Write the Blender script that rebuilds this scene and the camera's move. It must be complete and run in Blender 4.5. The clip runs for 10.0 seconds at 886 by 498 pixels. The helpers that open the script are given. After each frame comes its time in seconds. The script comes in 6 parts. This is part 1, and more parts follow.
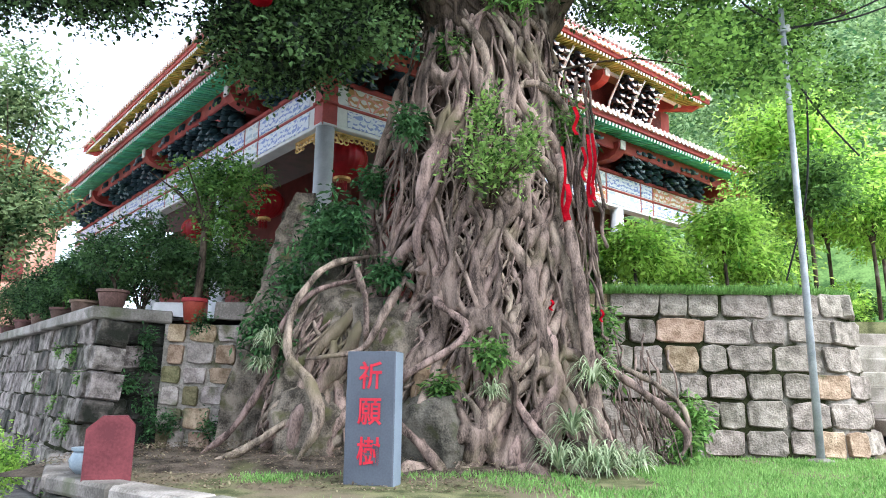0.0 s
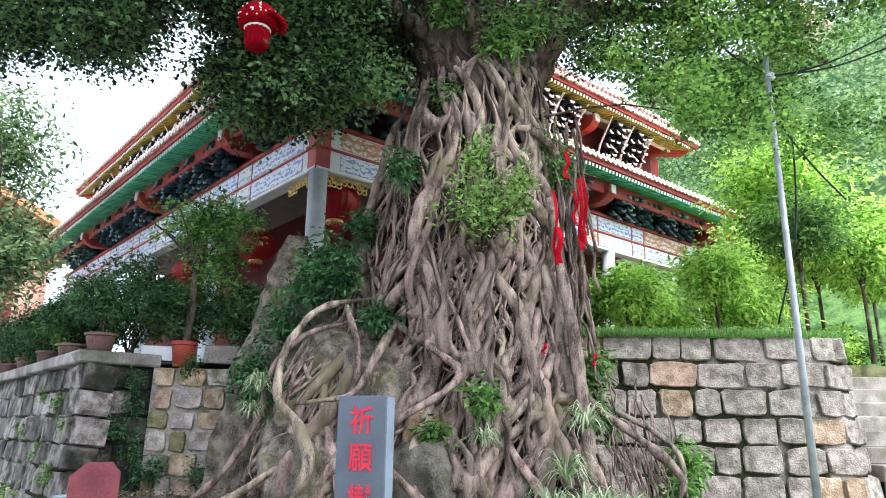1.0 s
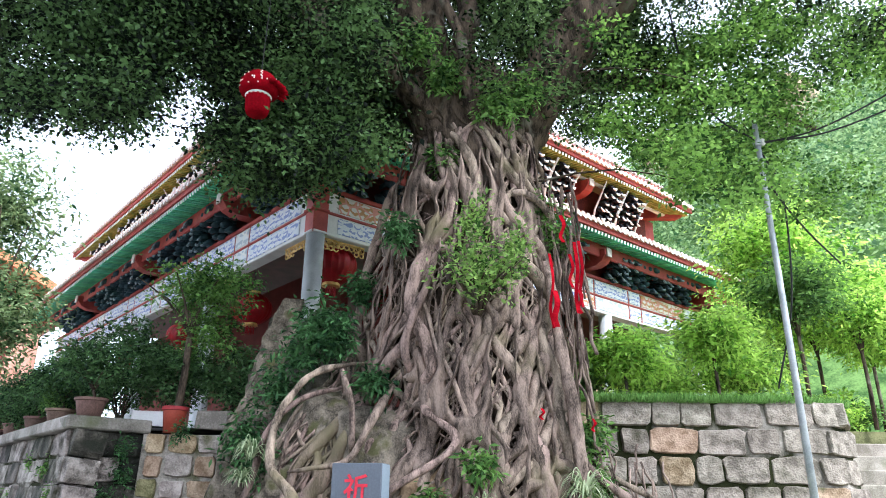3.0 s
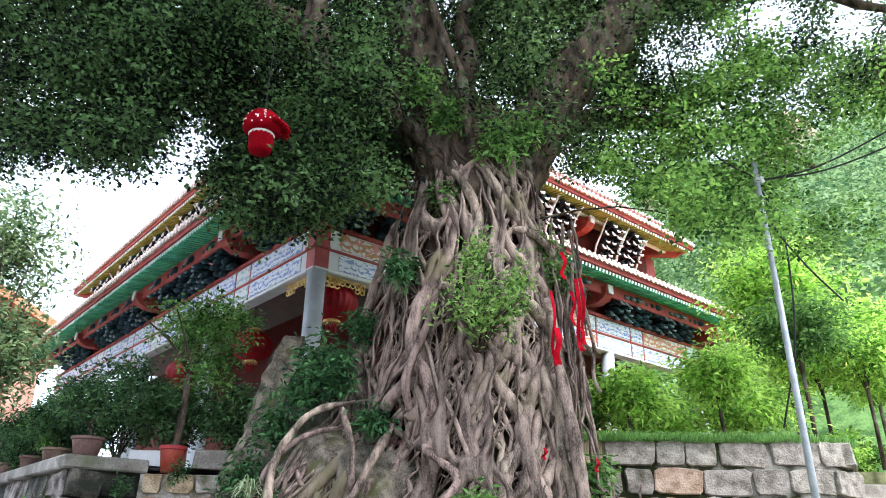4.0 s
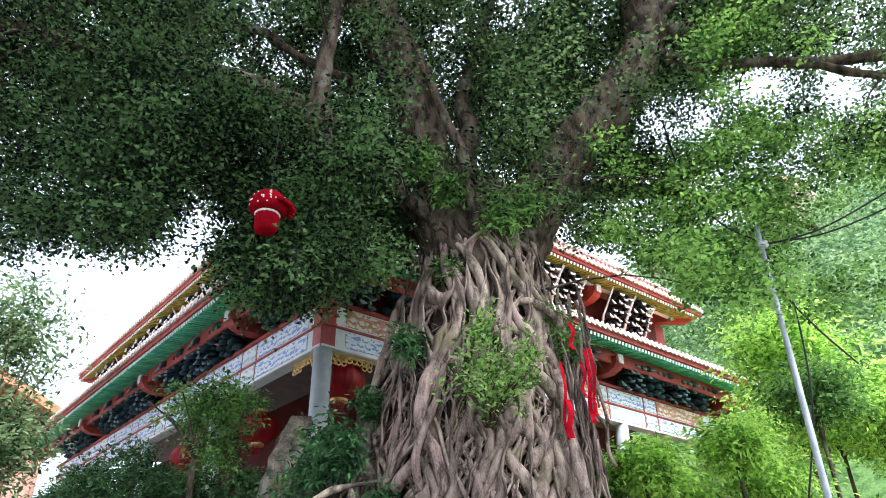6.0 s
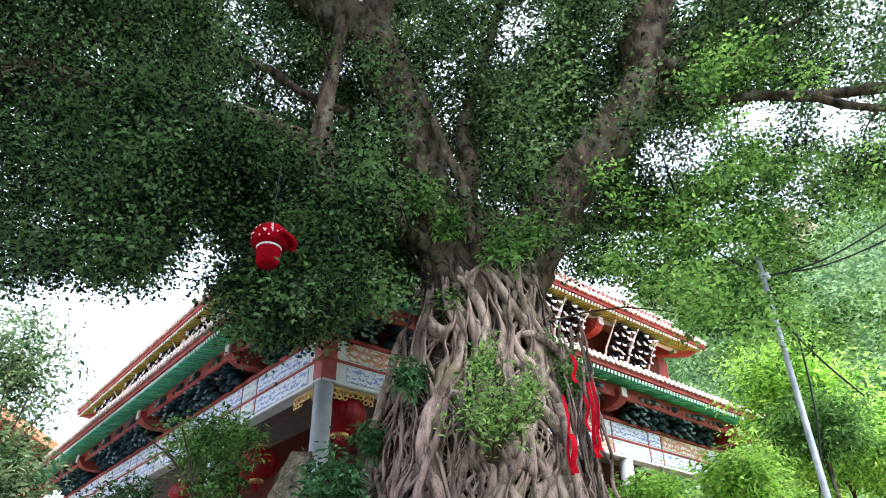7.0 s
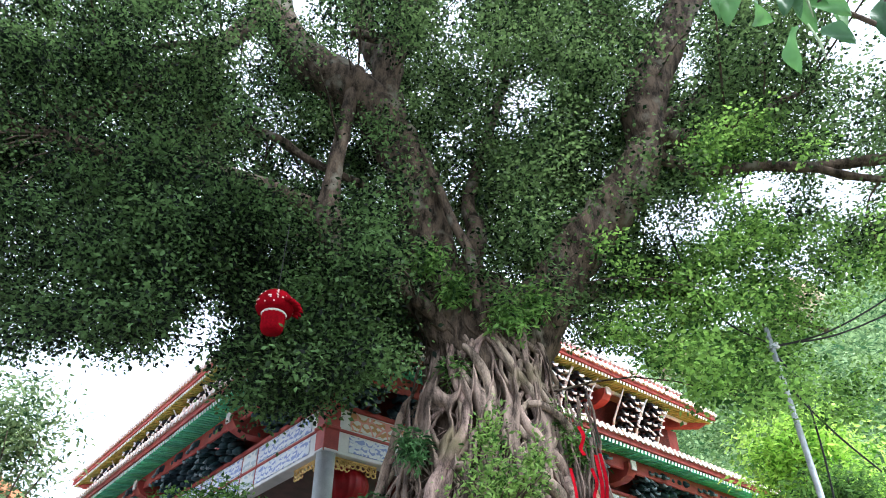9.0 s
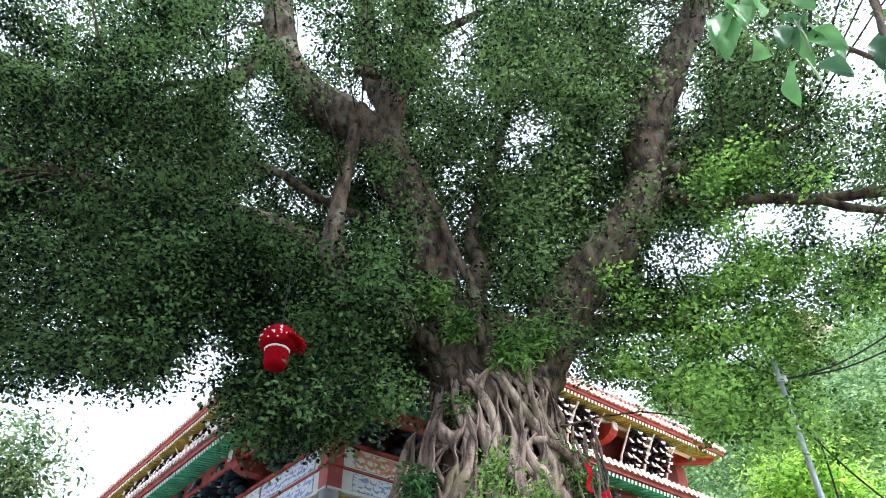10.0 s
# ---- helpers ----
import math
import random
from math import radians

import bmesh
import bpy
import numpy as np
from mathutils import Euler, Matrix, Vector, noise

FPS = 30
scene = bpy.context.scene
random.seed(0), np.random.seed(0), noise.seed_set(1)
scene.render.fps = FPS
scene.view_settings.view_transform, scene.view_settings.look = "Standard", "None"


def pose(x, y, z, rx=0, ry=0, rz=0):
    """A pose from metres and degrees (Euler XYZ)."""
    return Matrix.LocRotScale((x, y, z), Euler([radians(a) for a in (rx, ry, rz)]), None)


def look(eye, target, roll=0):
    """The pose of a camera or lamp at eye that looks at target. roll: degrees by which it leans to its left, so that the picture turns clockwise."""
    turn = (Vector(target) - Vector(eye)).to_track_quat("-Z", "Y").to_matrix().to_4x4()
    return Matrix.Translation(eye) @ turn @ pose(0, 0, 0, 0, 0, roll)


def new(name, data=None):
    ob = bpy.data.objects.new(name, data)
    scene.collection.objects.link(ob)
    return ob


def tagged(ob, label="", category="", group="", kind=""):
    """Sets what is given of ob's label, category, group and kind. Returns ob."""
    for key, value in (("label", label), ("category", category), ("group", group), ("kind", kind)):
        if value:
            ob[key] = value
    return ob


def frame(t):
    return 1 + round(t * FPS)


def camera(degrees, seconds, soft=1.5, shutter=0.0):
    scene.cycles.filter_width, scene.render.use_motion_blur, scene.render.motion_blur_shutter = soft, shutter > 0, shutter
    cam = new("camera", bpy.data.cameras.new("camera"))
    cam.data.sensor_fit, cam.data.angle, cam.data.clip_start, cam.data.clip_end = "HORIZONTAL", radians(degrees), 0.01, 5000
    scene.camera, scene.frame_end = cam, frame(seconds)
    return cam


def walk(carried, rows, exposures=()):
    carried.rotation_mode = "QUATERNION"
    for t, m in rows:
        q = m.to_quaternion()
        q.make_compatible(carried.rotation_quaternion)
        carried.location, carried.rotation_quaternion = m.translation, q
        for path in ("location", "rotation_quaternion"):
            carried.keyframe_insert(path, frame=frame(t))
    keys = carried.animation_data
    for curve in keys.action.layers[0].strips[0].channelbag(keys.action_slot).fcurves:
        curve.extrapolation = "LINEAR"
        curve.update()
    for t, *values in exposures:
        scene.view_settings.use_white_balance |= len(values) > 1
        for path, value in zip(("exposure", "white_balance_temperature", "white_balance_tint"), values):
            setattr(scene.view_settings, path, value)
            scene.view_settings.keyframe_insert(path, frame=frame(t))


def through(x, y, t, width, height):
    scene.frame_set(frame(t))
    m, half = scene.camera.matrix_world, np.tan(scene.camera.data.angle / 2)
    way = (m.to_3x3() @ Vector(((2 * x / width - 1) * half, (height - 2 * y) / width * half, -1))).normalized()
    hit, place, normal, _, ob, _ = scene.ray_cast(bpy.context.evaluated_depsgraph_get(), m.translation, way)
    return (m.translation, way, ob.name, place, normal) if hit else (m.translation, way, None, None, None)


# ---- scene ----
cam = camera(64.8, 10.0, soft=1.0)
EYE = (0.0, 0.0, 0.71)
# seconds, yaw, pitch, roll: the camera stands and tilts up
TURN = (
    (0.0, -0.10, 11.20, -0.70), (0.5, -0.15, 12.99, -0.67), (1.0, -0.74, 14.73, -0.61), (1.5, -0.62, 16.01, -0.68),
    (2.0, -0.45, 17.13, -0.66), (2.5, -1.06, 18.45, -0.58), (4.0, -0.95, 22.94, -0.64), (4.5, -0.94, 24.42, -0.62),
    (5.0, -0.69, 25.94, -0.11), (6.5, 0.40, 30.34, 0.81), (7.0, 0.41, 31.66, 0.81), (7.5, 0.35, 33.28, 0.64),
    (8.0, 0.38, 34.81, 0.40), (8.5, 0.50, 36.09, 0.29), (9.0, 0.59, 37.19, 0.29), (9.5, 0.83, 38.64, 0.37),
    (10.0, 1.04, 40.00, 0.37))
walk(cam, [(t, pose(*EYE, 90 + p, r, y)) for t, y, p, r in TURN], exposures=[(0.0, 0.62, 5700, 10), (10.0, 0.58, 5700, 10)])

# ---- light: an overcast summer sky ----
world = bpy.data.worlds.new("sky")
scene.world = world
world.use_nodes = True
wn, wl = world.node_tree.nodes, world.node_tree.links
wn.clear()
w_sky = wn.new("ShaderNodeTexSky")
w_sky.sky_type, w_sky.sun_disc = "NISHITA", False
w_sky.sun_elevation, w_sky.sun_rotation = radians(50), radians(130)
w_sky.air_density, w_sky.dust_density = 1.0, 4.0
w_a, w_b = wn.new("ShaderNodeBackground"), wn.new("ShaderNodeBackground")
w_a.inputs["Strength"].default_value = 0.12
w_b.inputs["Color"].default_value, w_b.inputs["Strength"].default_value = (0.97, 0.98, 1.0, 1), 1.35
w_add, w_out = wn.new("ShaderNodeAddShader"), wn.new("ShaderNodeOutputWorld")
wl.new(w_sky.outputs[0], w_a.inputs["Color"])
wl.new(w_a.outputs[0], w_add.inputs[0]), wl.new(w_b.outputs[0], w_add.inputs[1])
wl.new(w_add.outputs[0], w_out.inputs["Surface"])
sun = new("sun", bpy.data.lights.new("sun", "SUN"))
sun.data.energy, sun.data.angle, sun.data.color = 4.8, radians(20), (1.0, 0.96, 0.9)
sun.matrix_world = look((13, -4, 20), (0, 7, 0))


# ---- materials ----
def mat(name, dark, light, scale=6.0, rough=0.8, bump=0.3, fine=60.0, spec=0.3, metal=0.0, per="", moss=None, moss_at=0.6, moss_scale=2.0,
        stretch=(1, 1, 1), vary=0.25, bumpdist=0.01):
    """A surface of two colours mixed by a broad and a fine noise; per: 'object' or 'island' shifts each piece; moss: a third colour in patches."""
    m = bpy.data.materials.new(name)
    m.use_nodes = True
    n, l = m.node_tree.nodes, m.node_tree.links
    b = n["Principled BSDF"]
    co = n.new("ShaderNodeTexCoord")
    mp = n.new("ShaderNodeMapping")
    mp.inputs["Scale"].default_value = stretch
    l.new(co.outputs["Object"], mp.inputs["Vector"])
    vec = mp.outputs[0]
    if per == "object":
        l.new(n.new("ShaderNodeNewGeometry").outputs["Position"], mp.inputs["Vector"])
    if per == "object":
        info = n.new("ShaderNodeObjectInfo")
        rnd = info.outputs["Random"]
        shift = n.new("ShaderNodeVectorMath")
        shift.operation = "MULTIPLY_ADD"
        com = n.new("ShaderNodeCombineXYZ")
        for k in range(3):
            l.new(rnd, com.inputs[k])
        shift.inputs[1].default_value = (37, 91, 53)
        l.new(com.outputs[0], shift.inputs[0]), l.new(vec, shift.inputs[2])
        vec = shift.outputs[0]
    elif per == "island":
        rnd = n.new("ShaderNodeNewGeometry").outputs["Random Per Island"]
    big, small = n.new("ShaderNodeTexNoise"), n.new("ShaderNodeTexNoise")
    big.inputs["Scale"].default_value, big.inputs["Detail"].default_value = scale, 6
    small.inputs["Scale"].default_value, small.inputs["Detail"].default_value = fine, 4
    l.new(vec, big.inputs["Vector"]), l.new(vec, small.inputs["Vector"])
    add = n.new("ShaderNodeMath")
    add.operation = "MULTIPLY_ADD"
    add.inputs[1].default_value = 0.45
    l.new(small.outputs["Fac"], add.inputs[0]), l.new(big.outputs["Fac"], add.inputs[2])
    ramp = n.new("ShaderNodeValToRGB")
    e = ramp.color_ramp.elements
    e[0].position, e[1].position = 0.57, 0.88
    e[0].color, e[1].color = (*dark, 1), (*light, 1)
    l.new(add.outputs[0], ramp.inputs["Fac"])
    col = ramp.outputs["Color"]
    if per:
        hsv = n.new("ShaderNodeHueSaturation")
        mr = n.new("ShaderNodeMapRange")
        mr.inputs["To Min"].default_value, mr.inputs["To Max"].default_value = 1 - vary, 1 + vary
        l.new(rnd, mr.inputs["Value"]), l.new(mr.outputs[0], hsv.inputs["Value"]), l.new(col, hsv.inputs["Color"])
        mh = n.new("ShaderNodeMapRange")
        mh.inputs["To Min"].default_value, mh.inputs["To Max"].default_value = 0.5 - vary * 0.1, 0.5 + vary * 0.1
        fr = n.new("ShaderNodeMath")
        fr.operation = "FRACT"
        m7 = n.new("ShaderNodeMath")
        m7.operation, m7.inputs[1].default_value = "MULTIPLY", 7.31
        l.new(rnd, m7.inputs[0]), l.new(m7.outputs[0], fr.inputs[0]), l.new(fr.outputs[0], mh.inputs["Value"])
        l.new(mh.outputs[0], hsv.inputs["Hue"])
        col = hsv.outputs["Color"]
    if moss:
        mn = n.new("ShaderNodeTexNoise")
        mn.inputs["Scale"].default_value, mn.inputs["Detail"].default_value = moss_scale, 7
        geo = n.new("ShaderNodeNewGeometry")
        l.new(geo.outputs["Position"], mn.inputs["Vector"])
        mrp = n.new("ShaderNodeMapRange")
        mrp.inputs["From Min"].default_value, mrp.inputs["From Max"].default_value = moss_at - 0.05, moss_at + 0.07
        l.new(mn.outputs["Fac"], mrp.inputs["Value"])
        mix = n.new("ShaderNodeMix")
        mix.data_type = "RGBA"
        l.new(mrp.outputs[0], mix.inputs["Factor"]), l.new(col, mix.inputs["A"])
        mix.inputs["B"].default_value = (*moss, 1)
        col = mix.outputs["Result"]
    l.new(col, b.inputs["Base Color"])
    b.inputs["Roughness"].default_value, b.inputs["Metallic"].default_value = rough, metal
    b.inputs["Specular IOR Level"].default_value = spec
    if bump:
        bp = n.new("ShaderNodeBump")
        bp.inputs["Strength"].default_value, bp.inputs["Distance"].default_value = bump, bumpdist
        l.new(add.outputs[0], bp.inputs["Height"]), l.new(bp.outputs[0], b.inputs["Normal"])
    return m


def leaf_mat(name, dark, light, through=0.35, rough=0.55, scale=0.7, lo=0.45, hi=1.05):
    """Leaves: colour by clump and by single leaf, some light shines through."""
    m = bpy.data.materials.new(name)
    m.use_nodes = True
    n, l = m.node_tree.nodes, m.node_tree.links
    b, out = n["Principled BSDF"], n["Material Output"]
    geo, tex = n.new("ShaderNodeNewGeometry"), n.new("ShaderNodeTexNoise")
    tex.inputs["Scale"].default_value, tex.inputs["Detail"].default_value = scale, 3
    l.new(geo.outputs["Position"], tex.inputs["Vector"])
    add = n.new("ShaderNodeMath")
    add.operation, add.inputs[1].default_value = "MULTIPLY_ADD", 0.6
    l.new(geo.outputs["Random Per Island"], add.inputs[0]), l.new(tex.outputs["Fac"], add.inputs[2])
    ramp = n.new("ShaderNodeValToRGB")
    e = ramp.color_ramp.elements
    e[0].position, e[1].position = lo, hi
    e[0].color, e[1].color = (*dark, 1), (*light, 1)
    l.new(add.outputs[0], ramp.inputs["Fac"]), l.new(ramp.outputs["Color"], b.inputs["Base Color"])
    b.inputs["Roughness"].default_value, b.inputs["Specular IOR Level"].default_value = rough, 0.16
    tr, mx = n.new("ShaderNodeBsdfTranslucent"), n.new("ShaderNodeMixShader")
    hs = n.new("ShaderNodeHueSaturation")
    hs.inputs["Value"].default_value, hs.inputs["Hue"].default_value = 1.5, 0.485
    l.new(ramp.outputs["Color"], hs.inputs["Color"]), l.new(hs.outputs[0], tr.inputs["Color"])
    mx.inputs["Fac"].default_value = through
    l.new(b.outputs[0], mx.inputs[1]), l.new(tr.outputs[0], mx.inputs[2]), l.new(mx.outputs[0], out.inputs["Surface"])
    return m


def painted(name, base, ink, accent, scale=9.0):
    """A beam panel painted with scrollwork in ink and accent on a light ground."""
    m = bpy.data.materials.new(name)
    m.use_nodes = True
    n, l = m.node_tree.nodes, m.node_tree.links
    b = n["Principled BSDF"]
    co = n.new("ShaderNodeTexCoord")
    vor, wav = n.new("ShaderNodeTexVoronoi"), n.new("ShaderNodeTexWave")
    vor.feature, vor.inputs["Scale"].default_value = "DISTANCE_TO_EDGE", scale * 0.6
    wav.wave_type, wav.inputs["Scale"].default_value = "RINGS", scale * 0.35
    wav.inputs["Distortion"].default_value, wav.inputs["Detail"].default_value, wav.inputs["Detail Scale"].default_value = 7, 3, 2.2
    l.new(co.outputs["Object"], vor.inputs["Vector"]), l.new(co.outputs["Object"], wav.inputs["Vector"])
    r1, r2 = n.new("ShaderNodeValToRGB"), n.new("ShaderNodeValToRGB")
    r1.color_ramp.elements[0].position, r1.color_ramp.elements[1].position = 0.45, 0.6
    r1.color_ramp.elements[0].color, r1.color_ramp.elements[1].color = (*base, 1), (*ink, 1)
    r2.color_ramp.elements[0].position, r2.color_ramp.elements[1].position = 0.04, 0.08
    r2.color_ramp.elements[0].color, r2.color_ramp.elements[1].color = (1, 1, 1, 1), (0, 0, 0, 1)
    l.new(wav.outputs["Fac"], r1.inputs["Fac"]), l.new(vor.outputs["Distance"], r2.inputs["Fac"])
    mix = n.new("ShaderNodeMix")
    mix.data_type = "RGBA"
    l.new(r2.outputs["Color"], mix.inputs["Factor"]), l.new(r1.outputs["Color"], mix.inputs["A"])
    mix.inputs["B"].default_value = (*accent, 1)
    l.new(mix.outputs["Result"], b.inputs["Base Color"])
    b.inputs["Roughness"].default_value = 0.6
    return m


M = {
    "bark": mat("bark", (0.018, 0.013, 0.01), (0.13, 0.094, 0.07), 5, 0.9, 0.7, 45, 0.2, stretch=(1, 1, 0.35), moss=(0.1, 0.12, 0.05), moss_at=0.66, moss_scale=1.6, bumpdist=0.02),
    "root": mat("root_bark", (0.05, 0.037, 0.029), (0.36, 0.275, 0.222), 7, 0.85, 1.0, 70, 0.25, per="object", vary=0.22, stretch=(1.6, 1.6, 0.55), moss=(0.17, 0.145, 0.085), moss_at=0.64, moss_scale=1.3, bumpdist=0.016),
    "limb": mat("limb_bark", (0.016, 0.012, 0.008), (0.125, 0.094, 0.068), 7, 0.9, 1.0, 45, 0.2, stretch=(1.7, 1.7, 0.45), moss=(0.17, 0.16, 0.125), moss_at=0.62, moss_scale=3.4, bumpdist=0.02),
    "rock": mat("weathered_rock", (0.05, 0.043, 0.033), (0.27, 0.23, 0.18), 6, 0.92, 1.0, 60, 0.2, moss=(0.09, 0.09, 0.04), moss_at=0.6, moss_scale=5, bumpdist=0.02),
    "rock_brown": mat("brown_rock", (0.13, 0.085, 0.05), (0.36, 0.26, 0.16), 4, 0.92, 0.8, 45, 0.2, moss=(0.12, 0.12, 0.06), moss_at=0.6, bumpdist=0.02),
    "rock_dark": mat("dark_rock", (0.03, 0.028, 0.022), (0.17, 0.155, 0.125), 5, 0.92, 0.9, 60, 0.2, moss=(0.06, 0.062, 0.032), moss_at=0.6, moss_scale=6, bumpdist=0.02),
    "block": mat("granite_block", (0.15, 0.13, 0.108), (0.36, 0.318, 0.27), 9, 0.92, 1.0, 55, 0.2, per="object", vary=0.13, moss=(0.05, 0.05, 0.028), moss_at=0.66, moss_scale=2.0, bumpdist=0.035),
    "block_warm": mat("warm_granite_block", (0.2, 0.14, 0.085), (0.46, 0.355, 0.25), 7, 0.92, 1.0, 55, 0.2, per="object", vary=0.16, moss=(0.1, 0.1, 0.05), moss_at=0.62, moss_scale=2.6, bumpdist=0.03),
    "block_pale": mat("pale_granite_block", (0.2, 0.175, 0.155), (0.45, 0.4, 0.36), 8, 0.92, 1.0, 55, 0.2, per="object", vary=0.14, moss=(0.11, 0.11, 0.06), moss_at=0.62, moss_scale=2.6, bumpdist=0.03),
    "block_mossy": mat("mossy_block", (0.08, 0.075, 0.035), (0.24, 0.21, 0.12), 8, 0.95, 1.0, 55, 0.15, per="object", vary=0.2, bumpdist=0.03),
    "block_grey": mat("grey_weathered_block", (0.1, 0.088, 0.077), (0.38, 0.34, 0.305), 8, 0.92, 1.0, 55, 0.2, per="object", vary=0.2, moss=(0.035, 0.035, 0.022), moss_at=0.58, moss_scale=2.6, bumpdist=0.03),
    "block_damp": mat("damp_mossy_block", (0.03, 0.028, 0.022), (0.16, 0.142, 0.12), 6, 0.85, 1.0, 50, 0.3, per="object", vary=0.3, moss=(0.018, 0.02, 0.013), moss_at=0.54, moss_scale=3.2, bumpdist=0.03),
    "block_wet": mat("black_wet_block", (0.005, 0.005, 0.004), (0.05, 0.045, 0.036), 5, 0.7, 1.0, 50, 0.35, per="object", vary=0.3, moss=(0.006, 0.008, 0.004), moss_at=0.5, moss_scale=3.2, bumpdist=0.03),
    "mortar": mat("mossy_mortar", (0.17, 0.155, 0.13), (0.36, 0.33, 0.29), 6, 0.95, 0.8, 50, 0.1, moss=(0.022, 0.025, 0.01), moss_at=0.44, moss_scale=2.0, bumpdist=0.03),
    "mortar_pale": mat("pale_lime_mortar", (0.18, 0.165, 0.14), (0.42, 0.39, 0.34), 8, 0.95, 0.8, 50, 0.1, moss=(0.09, 0.09, 0.045), moss_at=0.6, moss_scale=3.0, bumpdist=0.03),
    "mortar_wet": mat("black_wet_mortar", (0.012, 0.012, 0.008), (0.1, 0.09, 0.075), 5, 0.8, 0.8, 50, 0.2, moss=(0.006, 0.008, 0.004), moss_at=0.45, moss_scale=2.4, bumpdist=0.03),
    "cap": mat("granite_cap", (0.13, 0.12, 0.1), (0.34, 0.315, 0.28), 3, 0.85, 0.4, 60, 0.25, per="object", moss=(0.1, 0.11, 0.06), moss_at=0.63),
    "step": mat("step_stone", (0.15, 0.135, 0.11), (0.34, 0.31, 0.27), 4, 0.9, 0.5, 60, 0.2, per="object", moss=(0.12, 0.13, 0.07), moss_at=0.65),
    "soil": mat("soil", (0.03, 0.024, 0.018), (0.16, 0.13, 0.1), 5, 0.95, 0.9, 50, 0.1, moss=(0.1, 0.1, 0.05), moss_at=0.6, moss_scale=2.2, bumpdist=0.03),
    "lawn": mat("lawn_ground", (0.06, 0.07, 0.03), (0.2, 0.2, 0.1), 5, 0.95, 0.9, 60, 0.1, moss=(0.17, 0.14, 0.095), moss_at=0.5, moss_scale=1.1, bumpdist=0.02),
    "undergrowth": mat("hill_undergrowth", (0.04, 0.09, 0.025), (0.16, 0.27, 0.08), 1.5, 0.95, 0.8, 12, 0.1),
    "path": mat("path_paving", (0.12, 0.115, 0.105), (0.25, 0.24, 0.22), 4, 0.9, 0.3, 60, 0.2),
    "slate": mat("slate_blue_stone", (0.058, 0.068, 0.088), (0.09, 0.105, 0.13), 2.5, 0.5, 0.1, 70, 0.4),
    "slate_side": mat("slate_blue_stone_side", (0.17, 0.21, 0.26), (0.23, 0.28, 0.34), 2.5, 0.5, 0.1, 70, 0.4),
    "red_ink": mat("red_paint", (0.4, 0.012, 0.03), (0.52, 0.025, 0.045), 8, 0.5, 0.1),
    "maroon": mat("maroon_painted_stone", (0.085, 0.016, 0.02), (0.16, 0.036, 0.042), 4, 0.6, 0.3, 60, 0.3, moss=(0.33, 0.24, 0.22), moss_at=0.75, moss_scale=6),
    "bluepot": mat("blue_grey_glaze", (0.2, 0.26, 0.3), (0.34, 0.4, 0.44), 5, 0.45, 0.15),
    "terracotta": mat("red_plastic_pot", (0.22, 0.018, 0.028), (0.33, 0.036, 0.046), 5, 0.6, 0.15, per="object"),
    "brownpot": mat("brown_clay_pot", (0.085, 0.05, 0.04), (0.2, 0.125, 0.1), 5, 0.8, 0.25, per="object"),
    "steel": mat("galvanised_steel", (0.3, 0.33, 0.36), (0.5, 0.53, 0.56), 6, 0.5, 0.1, 80, 0.5, metal=0.15),
    "cable": mat("black_cable", (0.012, 0.012, 0.013), (0.03, 0.03, 0.03), 6, 0.6, 0),
    "wood_red": mat("red_lacquer", (0.27, 0.04, 0.035), (0.42, 0.075, 0.06), 4, 0.55, 0.15, 50, 0.35),
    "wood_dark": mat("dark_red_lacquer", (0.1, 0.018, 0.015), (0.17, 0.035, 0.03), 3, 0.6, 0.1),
    "salmon": mat("salmon_plaster", (0.5, 0.24, 0.17), (0.68, 0.38, 0.29), 2, 0.85, 0.2),
    "white": mat("white_paint", (0.68, 0.68, 0.68), (0.82, 0.82, 0.82), 4, 0.7, 0.1),
    "column": mat("pale_grey_column", (0.4, 0.42, 0.44), (0.55, 0.57, 0.58), 3, 0.5, 0.1),
    "green": mat("green_paint", (0.1, 0.52, 0.29), (0.2, 0.74, 0.46), 5, 0.55, 0.1, per="object", vary=0.22),
    "lime": mat("yellow_green_paint", (0.25, 0.3, 0.06), (0.45, 0.48, 0.14), 5, 0.6, 0.1, per="island", vary=0.15),
    "teal": mat("dark_teal_paint", (0.01, 0.03, 0.04), (0.045, 0.09, 0.105), 5, 0.65, 0.1, per="object"),
    "knob": mat("black_blue_paint", (0.006, 0.008, 0.012), (0.03, 0.036, 0.045), 7, 0.7, 0.1, per="object"),
    "greyteal": mat("grey_paint", (0.07, 0.12, 0.14), (0.24, 0.31, 0.34), 9, 0.5, 0.1, per="object"),
    "tile": mat("glazed_peach_tile", (0.52, 0.34, 0.27), (0.78, 0.66, 0.58), 8, 0.4, 0.15, per="object"),
    "tile_white": mat("pale_tile_end", (0.55, 0.52, 0.48), (0.8, 0.76, 0.72), 8, 0.5, 0.1, per="island"),
    "roof": mat("orange_roof_tile", (0.42, 0.14, 0.06), (0.62, 0.27, 0.14), 3, 0.6, 0.3),
    "gold": mat("gilded_wood", (0.5, 0.3, 0.09), (0.78, 0.55, 0.22), 8, 0.4, 0.2, metal=0.35),
    "lantern": mat("red_lantern_silk", (0.2, 0.002, 0.006), (0.34, 0.006, 0.012), 5, 0.5, 0.1, 80),
    "crimson": mat("crimson_cloth", (0.13, 0.001, 0.004), (0.25, 0.002, 0.008), 6, 0.95, 0.2, 60, 0.04),
    "ribbon": mat("red_ribbon", (0.25, 0.002, 0.008), (0.42, 0.005, 0.016), 14, 0.9, 0.2, 60, 0.05),
